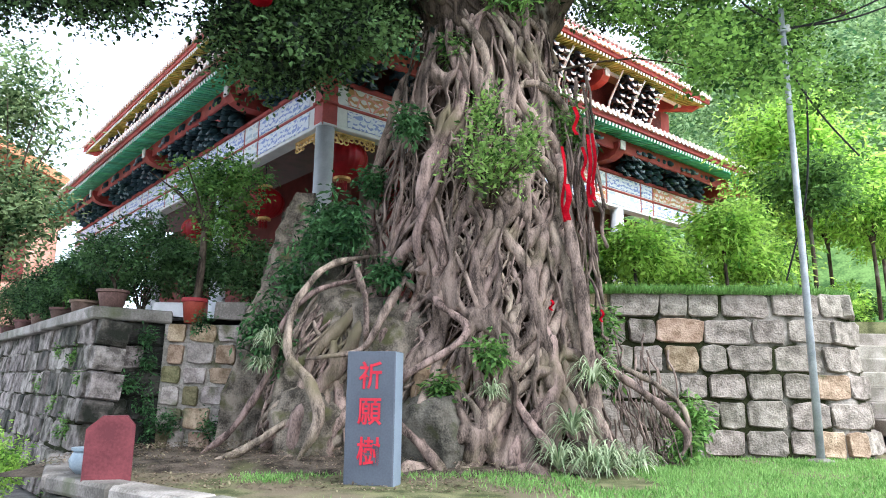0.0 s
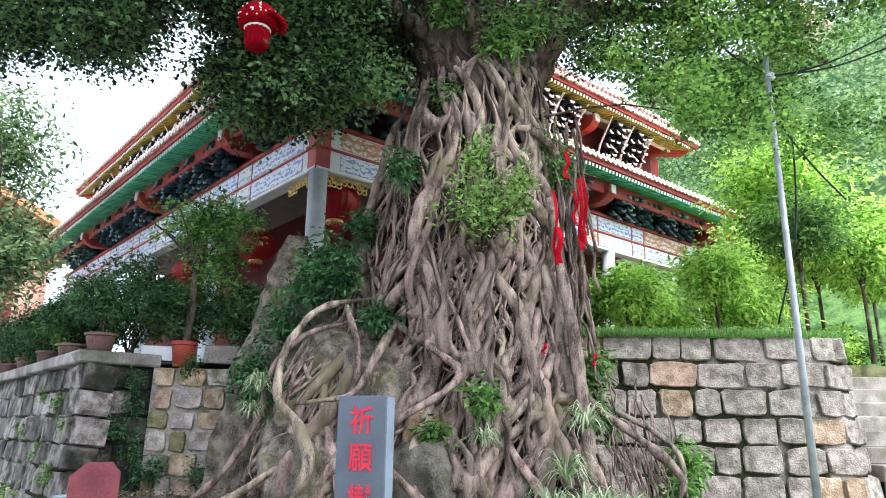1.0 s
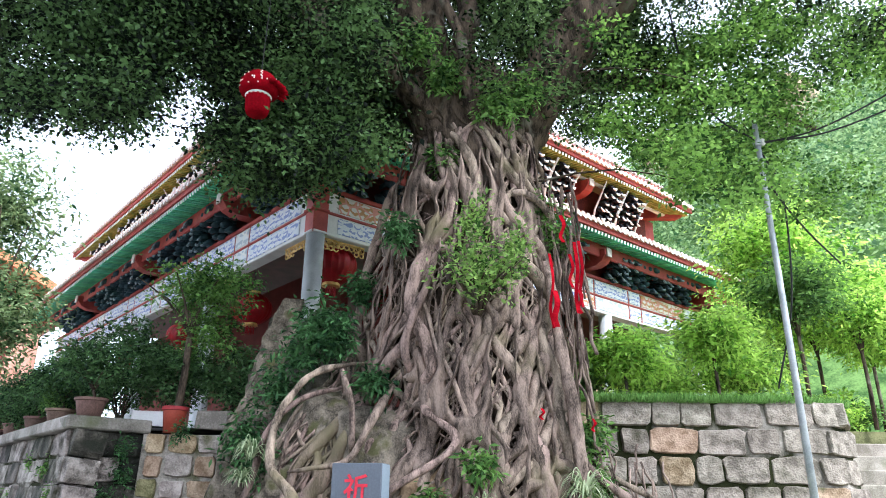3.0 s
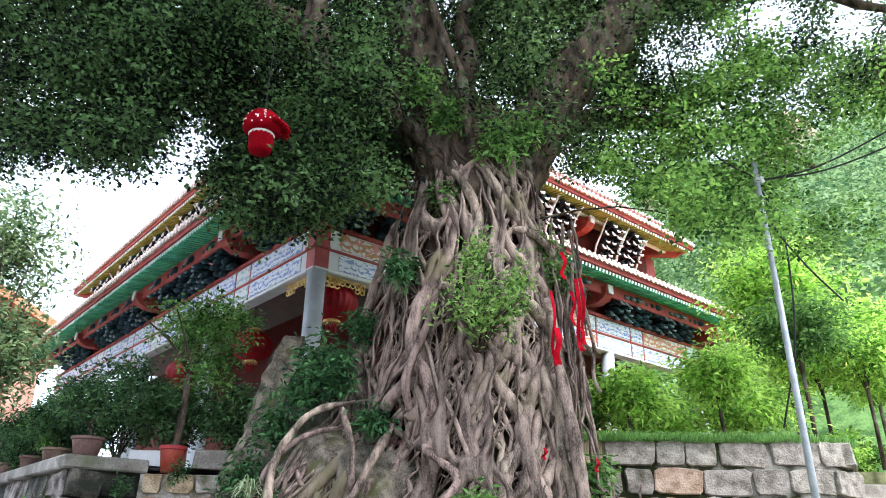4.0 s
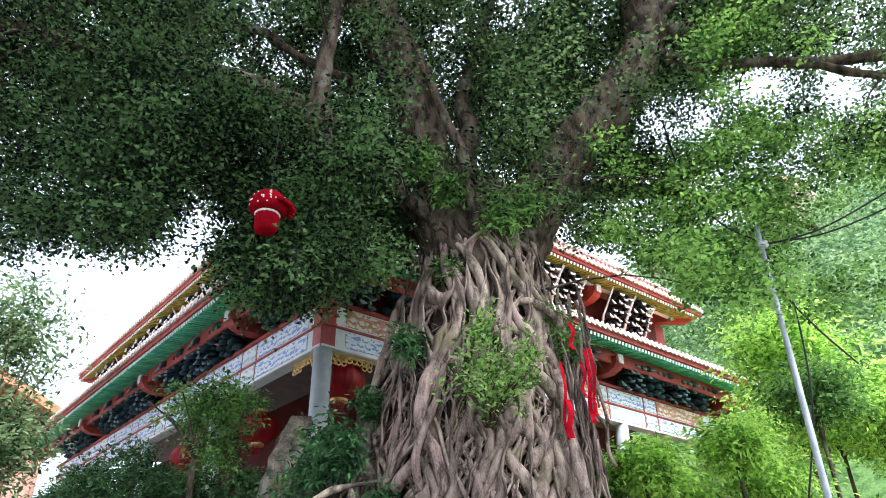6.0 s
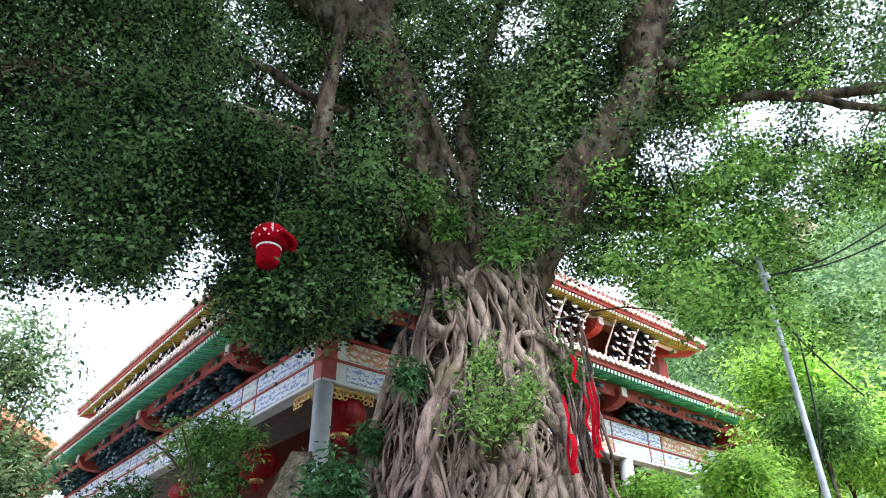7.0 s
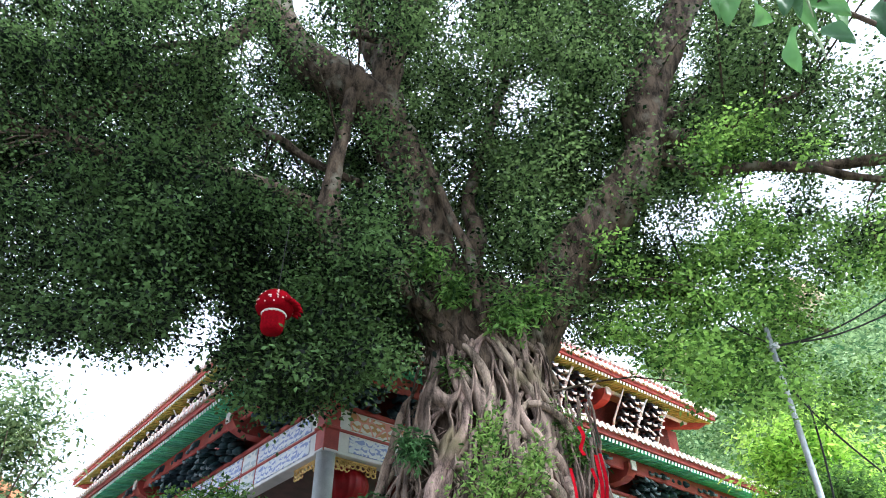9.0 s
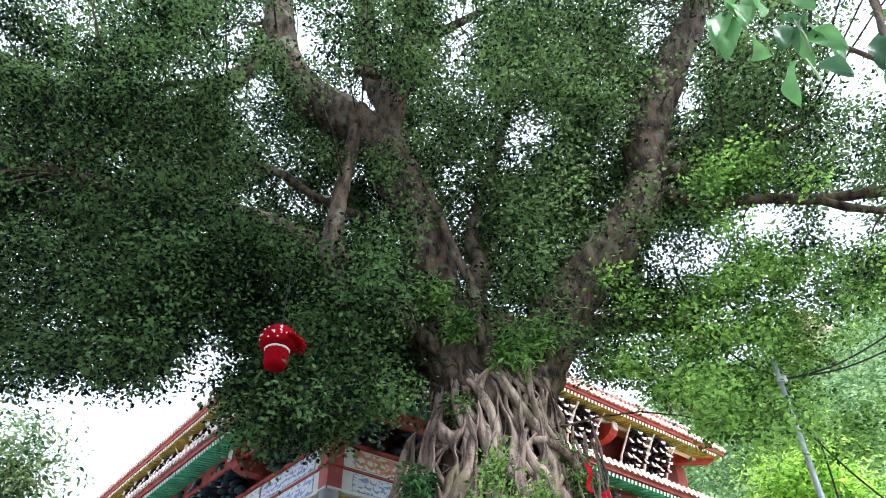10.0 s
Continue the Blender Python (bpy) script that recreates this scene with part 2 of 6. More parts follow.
    "panel_blue": painted("blue_scroll_panel", (0.78, 0.8, 0.84), (0.26, 0.33, 0.62), (0.7, 0.74, 0.82)),
    "panel_gold": painted("gold_scroll_panel", (0.76, 0.72, 0.66), (0.5, 0.25, 0.09), (0.7, 0.3, 0.24), 7),
    "panel_grey": painted("grey_landscape_panel", (0.72, 0.76, 0.78), (0.45, 0.52, 0.58), (0.78, 0.78, 0.74), 5),
    # one fig leaf in three tones: shade, half light and sunlight put into colour
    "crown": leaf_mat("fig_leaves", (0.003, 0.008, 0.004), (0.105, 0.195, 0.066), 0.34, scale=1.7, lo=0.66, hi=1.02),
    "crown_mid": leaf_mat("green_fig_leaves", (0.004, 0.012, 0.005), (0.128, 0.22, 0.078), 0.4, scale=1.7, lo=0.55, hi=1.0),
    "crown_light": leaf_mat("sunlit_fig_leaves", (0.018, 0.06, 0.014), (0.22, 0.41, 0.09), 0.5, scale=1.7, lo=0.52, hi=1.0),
    "shrub": leaf_mat("dark_shrub_leaves", (0.01, 0.03, 0.013), (0.1, 0.2, 0.07), 0.25, scale=4, lo=0.5, hi=1.0),
    "bush": leaf_mat("sapling_leaves", (0.03, 0.085, 0.018), (0.27, 0.44, 0.12), 0.4, scale=5, lo=0.5, hi=1.0),
    # fresh green, raised past the leaf's own tone to stand for sunlight
    "fresh": leaf_mat("fresh_green_leaves", (0.07, 0.2, 0.025), (0.5, 0.74, 0.16), 0.5, scale=2.5, lo=0.5, hi=1.0),
    "mid": leaf_mat("mid_green_leaves", (0.02, 0.065, 0.018), (0.19, 0.36, 0.09), 0.35, scale=3, lo=0.5, hi=1.0),
    "autumn": leaf_mat("reddish_leaves", (0.02, 0.06, 0.022), (0.24, 0.33, 0.15), 0.35, scale=2.2, lo=0.5, hi=1.0),
    # paler, bluer green puts the distant haze into the leaf colour
    "hill": leaf_mat("hillside_leaves", (0.05, 0.13, 0.055), (0.34, 0.48, 0.23), 0.25, scale=0.45, lo=0.5, hi=1.0),
    "grass": leaf_mat("grass_blades", (0.08, 0.2, 0.04), (0.25, 0.44, 0.13), 0.3, scale=1.2),
    "strap": leaf_mat("striped_strap_leaves", (0.07, 0.14, 0.05), (0.48, 0.55, 0.36), 0.3, scale=8),
    "near": leaf_mat("broad_near_leaves", (0.05, 0.14, 0.035), (0.13, 0.3, 0.1), 0.35, 0.3, scale=12),
    "near_dark": leaf_mat("dark_near_leaves", (0.025, 0.07, 0.03), (0.07, 0.16, 0.07), 0.3, 0.35, scale=12),
    "fern": leaf_mat("fern_leaves", (0.01, 0.036, 0.014), (0.085, 0.2, 0.07), 0.25, scale=5, lo=0.5, hi=1.0),
    "litter": mat("dry_leaf", (0.07, 0.052, 0.032), (0.3, 0.24, 0.16), 9, 0.9, 0, per="island", vary=0.4),
}


# ---- building blocks ----
class Geo:
    """Collects vertices and faces of one part."""

    def __init__(self):
        self.v, self.f = [], []

    def add(self, verts, faces):
        k = len(self.v)
        self.v += [tuple(p) for p in verts]
        self.f += [tuple(i + k for i in q) for q in faces]
        return self

    def box(self, size, at=Matrix(), bevel=0.0, jitter=0.0):
        h = [s / 2 for s in size]
        b = min(bevel, 0.45 * min(size))
        if not isinstance(at, Matrix):
            at = Matrix.Translation(at)
        if b <= 0:
            c = [Vector((x * h[0], y * h[1], z * h[2])) for x in (-1, 1) for y in (-1, 1) for z in (-1, 1)]
            return self.add([at @ p for p in c], [(0, 1, 3, 2), (4, 6, 7, 5), (0, 4, 5, 1), (2, 3, 7, 6), (0, 2, 6, 4), (1, 5, 7, 3)])
        vs, idx = [], {}
        for c in ((x, y, z) for x in (-1, 1) for y in (-1, 1) for z in (-1, 1)):
            for a in range(3):
                idx[c, a] = len(vs)
                p = Vector([c[k] * (h[k] if k == a else h[k] - b) for k in range(3)])
                if jitter:
                    p += Vector([random.uniform(-jitter, jitter) for _ in range(3)])
                vs.append(at @ p)
        fs = []
        for a in range(3):
            i, j = [k for k in range(3) if k != a]
            for s in (-1, 1):
                loop = []
                for si, sj in ((-1, -1), (1, -1), (1, 1), (-1, 1)):
                    c = [0, 0, 0]
                    c[a], c[i], c[j] = s, si, sj
                    loop.append(idx[tuple(c), a])
                fs.append(tuple(loop))
            for si in (-1, 1):
                for sj in (-1, 1):
                    c1, c2 = [0, 0, 0], [0, 0, 0]
                    c1[a], c2[a] = -1, 1
                    c1[i] = c2[i] = si
                    c1[j] = c2[j] = sj
                    fs.append((idx[tuple(c1), i], idx[tuple(c2), i], idx[tuple(c2), j], idx[tuple(c1), j]))
        for c in ((x, y, z) for x in (-1, 1) for y in (-1, 1) for z in (-1, 1)):
            fs.append((idx[c, 0], idx[c, 1], idx[c, 2]))
        return self.add(vs, fs)

    def tube(self, pts, radii, sides=8, wob=0.0, seed=0.0):
        pts = [Vector(p) for p in pts]
        vs, fs, up = [], [], None
        for i, p in enumerate(pts):
            d = (pts[min(i + 1, len(pts) - 1)] - pts[max(i - 1, 0)]).normalized()
            up = Vector((0.31, 0.9, 0.17)) if up is None else up
            x = d.cross(up)
            x = d.cross(Vector((1, 0.1, 0))) if x.length < 1e-3 else x
            x.normalize()
            y = x.cross(d)
            up = y
            for k in range(sides):
                a = 2 * math.pi * k / sides
                w = x * math.cos(a) + y * math.sin(a)
                r = radii[i]
                if wob:
                    r *= 1 + wob * noise.noise((p + w * r) * 5 + Vector((seed, seed, 0))) + 0.5 * wob * noise.noise((p + w * r) * 14)
                vs.append(p + w * r)
        for i in range(len(pts) - 1):
            for k in range(sides):
                a, b = i * sides + k, i * sides + (k + 1) % sides
                fs.append((a, b, b + sides, a + sides))
        n = len(pts) - 1
        fs.append(tuple(range(sides))[::-1])
        fs.append(tuple(n * sides + k for k in range(sides)))
        return self.add(vs, fs)

    def lathe(self, profile, segs=20, at=Matrix(), flute=0.0, flutes=0):
        if not isinstance(at, Matrix):
            at = Matrix.Translation(at)
        vs, fs = [], []
        for r, z in profile:
            for k in range(segs):
                a = 2 * math.pi * k / segs
                q = r * (1 - flute * (0.5 + 0.5 * math.cos(flutes * a))) if flutes else r
                vs.append(at @ Vector((q * math.cos(a), q * math.sin(a), z)))
        for i in range(len(profile) - 1):
            for k in range(segs):
                a, b = i * segs + k, i * segs + (k + 1) % segs
                fs.append((a, b, b + segs, a + segs))
        fs.append(tuple(range(segs))[::-1])
        fs.append(tuple((len(profile) - 1) * segs + k for k in range(segs)))
        return self.add(vs, fs)

    def prism(self, outline, depth, at=Matrix()):
        """An outline in the xz plane, pushed along y."""
        n = len(outline)
        vs = [at @ Vector((x, s * depth / 2, z)) for s in (-1, 1) for x, z in outline]
        fs = [tuple(range(n)), tuple(range(2 * n - 1, n - 1, -1))] + [(k, (k + 1) % n, n + (k + 1) % n, n + k) for k in range(n)]
        return self.add(vs, fs)


def mesh_of(name, geo, material, smooth=False):
    me = bpy.data.meshes.new(name)
    me.from_pydata(geo.v, [], geo.f)
    bm = bmesh.new()
    bm.from_mesh(me)
    bmesh.ops.recalc_face_normals(bm, faces=bm.faces)
    bm.to_mesh(me)
    bm.free()
    if smooth:
        me.shade_smooth()
    me.materials.append(material)
    return me


def part(name, geo, material, parent=None, label="", smooth=False, at=None):
    """Links geometry as one mesh object under a thing or a part."""
    me = geo if isinstance(geo, bpy.types.Mesh) else mesh_of(name, geo, material, smooth)
    ob = new(name, me)
    ob.parent = parent
    if at is not None:
        ob.matrix_basis = at
    return tagged(ob, label)


def empty(name, at, label, category, group="", kind=""):
    ob = new(name)
    ob.empty_display_size = 0.2
    ob.matrix_basis = at
    return tagged(ob, label, category, group, kind)


def quads_mesh(name, verts, per, faces, material):
    """A mesh from an array of pieces (n, per, 3) that share one face pattern."""
    n = len(verts)
    me = bpy.data.meshes.new(name)
    f = (np.array(faces)[None] + (np.arange(n) * per)[:, None, None]).reshape(-1, len(faces[0]))
    me.vertices.add(n * per)
    me.vertices.foreach_set("co", verts.astype(np.float32).ravel())
    k = f.shape[1]
    me.loops.add(f.size)
    me.loops.foreach_set("vertex_index", f.astype(np.int32).ravel())
    me.polygons.add(len(f))
    me.polygons.foreach_set("loop_start", np.arange(0, f.size, k, dtype=np.int32))
    me.update(calc_edges=True)
    me.validate()
    me.materials.append(material)
    return me


def unit(a):
    return a / np.maximum(np.linalg.norm(a, axis=-1, keepdims=True), 1e-9)


def leaf_verts(rng, base, heading, size, width=0.42, fold=0.25, flat=0.5):
    """Folded leaf blades: base points and headings (n, 3), one length each."""
    n = len(base)
    d = unit(heading)
    up = unit(rng.normal(0, 1 - flat, (n, 3)) + np.array([0, 0, 1.0]) * flat * 1.6)
    side = unit(np.cross(d, up))
    nor = np.cross(side, d)
    s = np.asarray(size)[:, None] if np.ndim(size) else np.full((n, 1), size)
    mid = base + d * s * 0.45
    w = side * s * width * 0.5
    return np.stack([base, mid + w + nor * s * fold * 0.3, base + d * s, mid - w + nor * s * fold * 0.3], 1)


LEAF = [(0, 1, 2), (0, 2, 3)]


def spray_leaves(rng, centres, spread, count, size, droop=0.35, width=0.42, flat=0.5):
    """Leaves in sprays round the centres; spread is (n, 3) or three numbers."""
    c = np.repeat(centres, count, 0)
    sp = np.repeat(np.broadcast_to(spread, centres.shape), count, 0)
    off = rng.normal(0, 0.5, c.shape) * sp
    h = rng.normal(0, 1, c.shape) + off / np.maximum(sp, 1e-3) * 0.8
    h[:, 2] = h[:, 2] * 0.5 - droop
    return leaf_verts(rng, c + off, h, size * rng.uniform(0.65, 1.3, len(c)), width, 0.25, flat)


# ---- ground, walls, steps ----
LIFT = 1.42            # level of the upper terrace by the potted shrubs
PATH = -0.5            # level of the path outside the lawn
rng = np.random.default_rng(5)


def sheet(name, outline, z, material, label, category, thick=0.0, cuts=0, rough=0.0):
    bm = bmesh.new()
    vs = [bm.verts.new((x, y, z)) for x, y in outline]
    f = bm.faces.new(vs)
    if thick:
        r = bmesh.ops.extrude_face_region(bm, geom=[f])
        bmesh.ops.translate(bm, vec=(0, 0, -thick), verts=[q for q in r["geom"] if isinstance(q, bmesh.types.BMVert)])
    bmesh.ops.recalc_face_normals(bm, faces=bm.faces)
    me = bpy.data.meshes.new(name)
    bm.to_mesh(me)
    bm.free()
    me.materials.append(material)
    return tagged(new(name, me), label, category, kind="structure")


sheet("ground", [(-400, -400), (400, -400), (400, 400), (-400, 400)], PATH - 0.02, M["path"], "worn grey paved path round the lawn", "ground")
LAWN = [(-2.8, 5.42), (0.0, 3.4), (3.2, 1.1), (9.0, 1.1), (9.0, 9.0), (5.1, 9.0), (4.6, 8.2), (-3.3, 8.2), (-3.62, 7.0)]
sheet("lawn", LAWN, 0.0, M["lawn"], "short green lawn with bare worn patches", "lawn", 0.52)
# bare soil under the tree, a low uneven mound
bm = bmesh.new()
bmesh.ops.create_grid(bm, x_segments=60, y_segments=34, size=0.5)
for q in bm.verts:
    x, y = q.co.x * 5.0 - 1.1, q.co.y * 2.5 + 6.95
    e = max(0.0, 1 - ((x + 1.1) / 2.5) ** 2) * max(0.0, 1 - ((y - 7.1) / 1.2) ** 2)
    q.co = (x, y, -0.02 + 0.16 * math.sqrt(e) * (0.75 + 0.5 * noise.noise(Vector((x * 1.5, y * 1.5, 0)))) + 0.02 * noise.noise(Vector((x * 7, y * 7, 3))) * e ** 0.3)
me = bpy.data.meshes.new("soil")
bm.to_mesh(me)
bm.free()
me.shade_smooth()
me.materials.append(M["soil"])
tagged(new("soil", me), "bare brown soil with leaf litter under the fig tree", "soil", kind="structure")


def kerb(pts):
    k = empty("kerb", pose(0, 0, 0), "weathered granite kerb along the lawn edge", "kerb", kind="structure")
    for (x0, y0), (x1, y1) in zip(pts, pts[1:]):
        n = max(1, round(math.hypot(x1 - x0, y1 - y0) / 0.8))
        a = math.degrees(math.atan2(y1 - y0, x1 - x0))
        for i in range(n):
            t = (i + 0.5) / n
            w = math.hypot(x1 - x0, y1 - y0) / n
            g = Geo().box((w - 0.012, 0.24, 0.12), bevel=0.02, jitter=0.006)
            part("kerbstone", g, M["cap"], k, at=pose(x0 + (x1 - x0) * t, y0 + (y1 - y0) * t, -0.02, rz=a))
            g = Geo().box((w - 0.012, 0.2, 0.42), bevel=0.02, jitter=0.008)
            part("kerbstone", g, M["block_damp"], k, at=pose(x0 + (x1 - x0) * t, y0 + (y1 - y0) * t, -0.30, rz=a))


kerb([(-3.66, 7.0), (-2.85, 5.46), (0.0, 3.4), (3.2, 1.1)])


BLOCKS = {}


def block_mesh(material, k):
    """One of a few rough-hewn unit blocks, 1 x 1 x 1, its face an uneven outline with chipped edges."""
    if (material.name, k) not in BLOCKS:
        r = random.Random(100 + k)
        ring = [(-0.5, -0.38), (-0.4, -0.5), (0.0, -0.5), (0.4, -0.5), (0.5, -0.38), (0.5, 0.05), (0.5, 0.38), (0.4, 0.5), (0.02, 0.5), (-0.4, 0.5), (-0.5, 0.38), (-0.5, 0.0)]
        ring = [(x + r.uniform(-0.035, 0.035), z + r.uniform(-0.05, 0.05)) for x, z in ring]
        n = len(ring)
        vs = [(x, 0.5, z) for x, z in ring] + [(x, -0.44 + r.uniform(-0.03, 0.03), z) for x, z in ring]
        vs += [(x * 0.95, -0.485 + r.uniform(-0.03, 0.02), z * 0.93) for x, z in ring] + [(r.uniform(-0.2, 0.2), -0.48, r.uniform(-0.2, 0.2))]
        fs = []
        for a in (0, n):
            fs += [(a + i, a + (i + 1) % n, a + n + (i + 1) % n, a + n + i) for i in range(n)]
        fs += [(2 * n + i, 2 * n + (i + 1) % n, 3 * n) for i in range(n)]
        BLOCKS[material.name, k] = mesh_of("block", Geo().add(vs, fs), material)
    return BLOCKS[material.name, k]


def masonry(name, plan, z0, z1, course, lean, palette, label, lengths=(0.3, 0.52), depth=0.3, gap=0.03, seed=1, trim=0.0, trim0=0.0, sunk=0.02, mortar="mortar", black_from=None):
    """A retaining wall along a plan line with its outside on the right of the way: mortar core, and each hewn block a piece of its own."""
    r = random.Random(seed)
    P = [Vector((x, y, 0)) for x, y in plan]
    cum = [0.0]
    for a, b in zip(P, P[1:]):
        cum.append(cum[-1] + (b - a).length)

    def spot(s):
        s = min(max(s, 0), cum[-1] - 1e-6)
        i = max(k for k in range(len(P) - 1) if cum[k] <= s)
        d = (P[i + 1] - P[i]).normalized()
        return P[i] + d * (s - cum[i]), d

    def side(i):
        a = (P[min(i + 1, len(P) - 1)] - P[max(i - 1, 0)]).normalized()
        return Vector((-a.y, a.x, 0))            # inward normal
    g = Geo()
    vs, fs, n = [], [], len(P)
    Q = [P[0] + (P[1] - P[0]).normalized() * trim0] + P[1:-1] + [P[-1] - (P[-1] - P[-2]).normalized() * trim]
    for z in (z0, z1 - 0.01):
        for off in (sunk, depth + 0.25):
            for i, p in enumerate(Q):
                q = p + side(i) * (off + (z - z0) * lean)
                vs.append((q.x, q.y, z))
    for i in range(n - 1):
        a, b, c, d = i, n + i, 2 * n + i, 3 * n + i
        fs += [(a, a + 1, c + 1, c), (b, d, d + 1, b + 1), (c, c + 1, d + 1, d), (a, b, b + 1, a + 1)]
    fs += [(0, 2 * n, 3 * n, n), (n - 1, 2 * n - 1, 4 * n - 1, 3 * n - 1)]
    wall = part(name, g.add(vs, fs), M[mortar])
    tagged(wall, label, "wall", kind="structure")
    rows = max(1, round((z1 - z0) / course))
    zs = [z0 + (z1 - z0) * i / rows + (r.uniform(-0.02, 0.02) if 0 < i < rows else 0) for i in range(rows + 1)]
    for j in range(rows):
        s = -r.uniform(0, 0.2)
        while s < cum[-1] - 0.08:
            w = r.uniform(*lengths)
            e = min(s + w, cum[-1])
            if cum[-1] - e < 0.14:
                e = cum[-1]
            st = max(s, 0)
            if e - st > 0.09:
                c, d = spot((st + e) / 2)
                inward = Vector((-d.y, d.x, 0))
                zc = (zs[j] + zs[j + 1]) / 2 + r.uniform(-0.008, 0.008)
                hh = zs[j + 1] - zs[j] - gap * r.uniform(0.6, 1.5)
                c = c + inward * (depth / 2 - r.uniform(-0.015, 0.03) + (zc - z0) * lean)
                m = Matrix.Translation((c.x, c.y, zc)) @ Matrix.Rotation(math.atan2(d.y, d.x) + r.uniform(-0.02, 0.02), 4, "Z")
                m = m @ Matrix.Rotation(-math.atan(lean) + r.uniform(-0.02, 0.02), 4, "X") @ Matrix.Rotation(r.uniform(-0.018, 0.018), 4, "Y")
                m = m @ Matrix.Diagonal((e - st - gap * r.uniform(0.6, 1.6), depth, hh, 1))
                # from a given length on, blocks take the blacker material
                material = M[palette[int(r.random() * len(palette)) % len(palette)] if not black_from or st + 0.12 < black_from[0] else black_from[1]]
                part("block", block_mesh(material, r.randrange(9)), material, wall, at=m)
            s = e
    return wall


L_DIR, R_DIR = Vector((-0.6428, 0.766, 0)), Vector((0.766, 0.6428, 0))
CORNER = Vector((-3.59, 6.97, 0))
INNER = CORNER + R_DIR * 0.93
TURN_IN = CORNER + R_DIR * 0.12            # the leaning walls meet a little inside the corner
far = CORNER + L_DIR * 11
masonry("wall_1", [(1.2, 7.86), (4.25, 7.72), (4.55, 7.76), (4.8, 7.92), (4.97, 8.2), (5.12, 9.0), (5.4, 11.5)], 0.0, 1.80, 0.305, 0.085,
        ("block", "block", "block", "block", "block", "block", "block_warm"), "rough granite block retaining wall with mossy joints", lengths=(0.28, 0.56), gap=0.028, seed=3, sunk=0.035)
masonry("wall_2", [(far.x, far.y), (CORNER.x, CORNER.y)], PATH, LIFT - 0.06, 0.27, 0.11, ("block_grey", "block_grey", "block_grey", "block_damp"),
        "weathered granite retaining wall along the path", lengths=(0.3, 0.6), gap=0.02, seed=7, trim=0.34, sunk=0.02)
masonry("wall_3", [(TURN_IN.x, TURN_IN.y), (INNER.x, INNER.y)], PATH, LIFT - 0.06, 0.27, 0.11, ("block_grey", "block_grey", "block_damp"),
        "damp dark stone wall stained with moss", lengths=(0.34, 0.5), gap=0.02, seed=11, trim0=0.14, mortar="mortar_wet", black_from=(0.42, "block_wet"))
masonry("wall_4", [(INNER.x - 0.12, INNER.y - 0.06), (-1.3, 7.72)], 0.0, LIFT - 0.06, 0.245, 0.05, ("block_warm", "block_pale", "block_warm", "block_pale", "block_mossy"),
        "patched stone wall of warm toned blocks", lengths=(0.15, 0.36), gap=0.03, seed=17, sunk=0.035, mortar="mortar_pale")

coping = empty("coping", pose(0, 0, 0), "thick grey granite coping slabs on the terrace wall", "coping", kind="structure")
for a, b in ((far, CORNER + L_DIR * 0.1), (CORNER + R_DIR * 0.09, INNER)):
    d = (b - a).normalized()
    inward = Vector((-d.y, d.x, 0))
    n = max(1, round((b - a).length / 1.15))
    for i in range(n):
        w = (b - a).length / n
        c = a + d * w * (i + 0.5) + inward * 0.3
        part("slab", Geo().box((w - 0.008, 0.42, 0.13), bevel=0.018, jitter=0.004), M["cap"], coping,
             at=Matrix.Translation((c.x, c.y, LIFT + 0.0)) @ Matrix.Rotation(math.atan2(d.y, d.x), 4, "Z"))
# the upper terrace
sheet("terrace_1", [(far.x - 2, far.y + 2), tuple(far.xy + Vector((0.4, 0.3))), tuple(CORNER.xy + Vector((0.3, 0.35))), tuple(INNER.xy + Vector((0, 0.25))),
                    (-1.0, 7.95), (0.3, 8.0), (0.3, 60), (-40, 60)], LIFT + 0.02, M["path"], "paved upper terrace in front of the temple", "terrace")
sheet("terrace_2", [(0.3, 8.0), (4.2, 7.98), (4.75, 8.35), (4.9, 9.2), (5.1, 11.5), (40, 60), (0.3, 60)], 1.79, M["lawn"], "grassy upper terrace above the stone wall", "terrace", 0.2)

stairs = empty("stairs", pose(5.25, 8.15, 0), "flight of worn brown-grey stone steps beside the wall", "stairs", kind="structure")
for i in range(9):
    part("step", Geo().box((2.6, 0.36, 0.2), bevel=0.015, jitter=0.004), M["step"], stairs, at=pose(1.35, 0.25 + 0.3 * i, 0.1 + 0.195 * i))
sheet("bank", [(5.2, 10.6), (40, 10.6), (40, 60), (5.2, 60)], 1.76, M["lawn"], "planted grassy bank above the steps", "bank", 0.3)


# ---- the old fig tree ----
TREE = empty("fig_tree", pose(0.5, 7.1, 0), "huge old fig tree wrapping rocks with a web of roots", "tree")
T0 = Vector((0.5, 7.1, 0))


def tpart(name, geo, material, label="", smooth=True):
    return part(name, geo, material, TREE, label, smooth, at=Matrix.Translation(-T0))


def lerp_table(z, table):
    return [float(np.interp(z, [r[0] for r in table], [r[k] for r in table])) for k in range(1, len(table[0]))]


# height, centre x, centre y, half width, half depth of the trunk's core
CORE = ((-0.1, 0.72, 7.02, 0.86, 0.72), (0.5, 0.72, 7.04, 0.76, 0.66), (1.2, 0.62, 7.08, 0.82, 0.7), (1.9, 0.36, 7.12, 1.02, 0.72), (2.6, 0.28, 7.15, 0.98, 0.7),
        (3.3, 0.34, 7.18, 0.9, 0.68), (4.1, 0.4, 7.18, 0.76, 0.62), (4.8, 0.42, 7.15, 0.74, 0.58), (5.2, 0.42, 7.15, 0.66, 0.5), (5.6, 0.42, 7.2, 0.4, 0.32), (5.8, 0.42, 7.2, 0.06, 0.05))
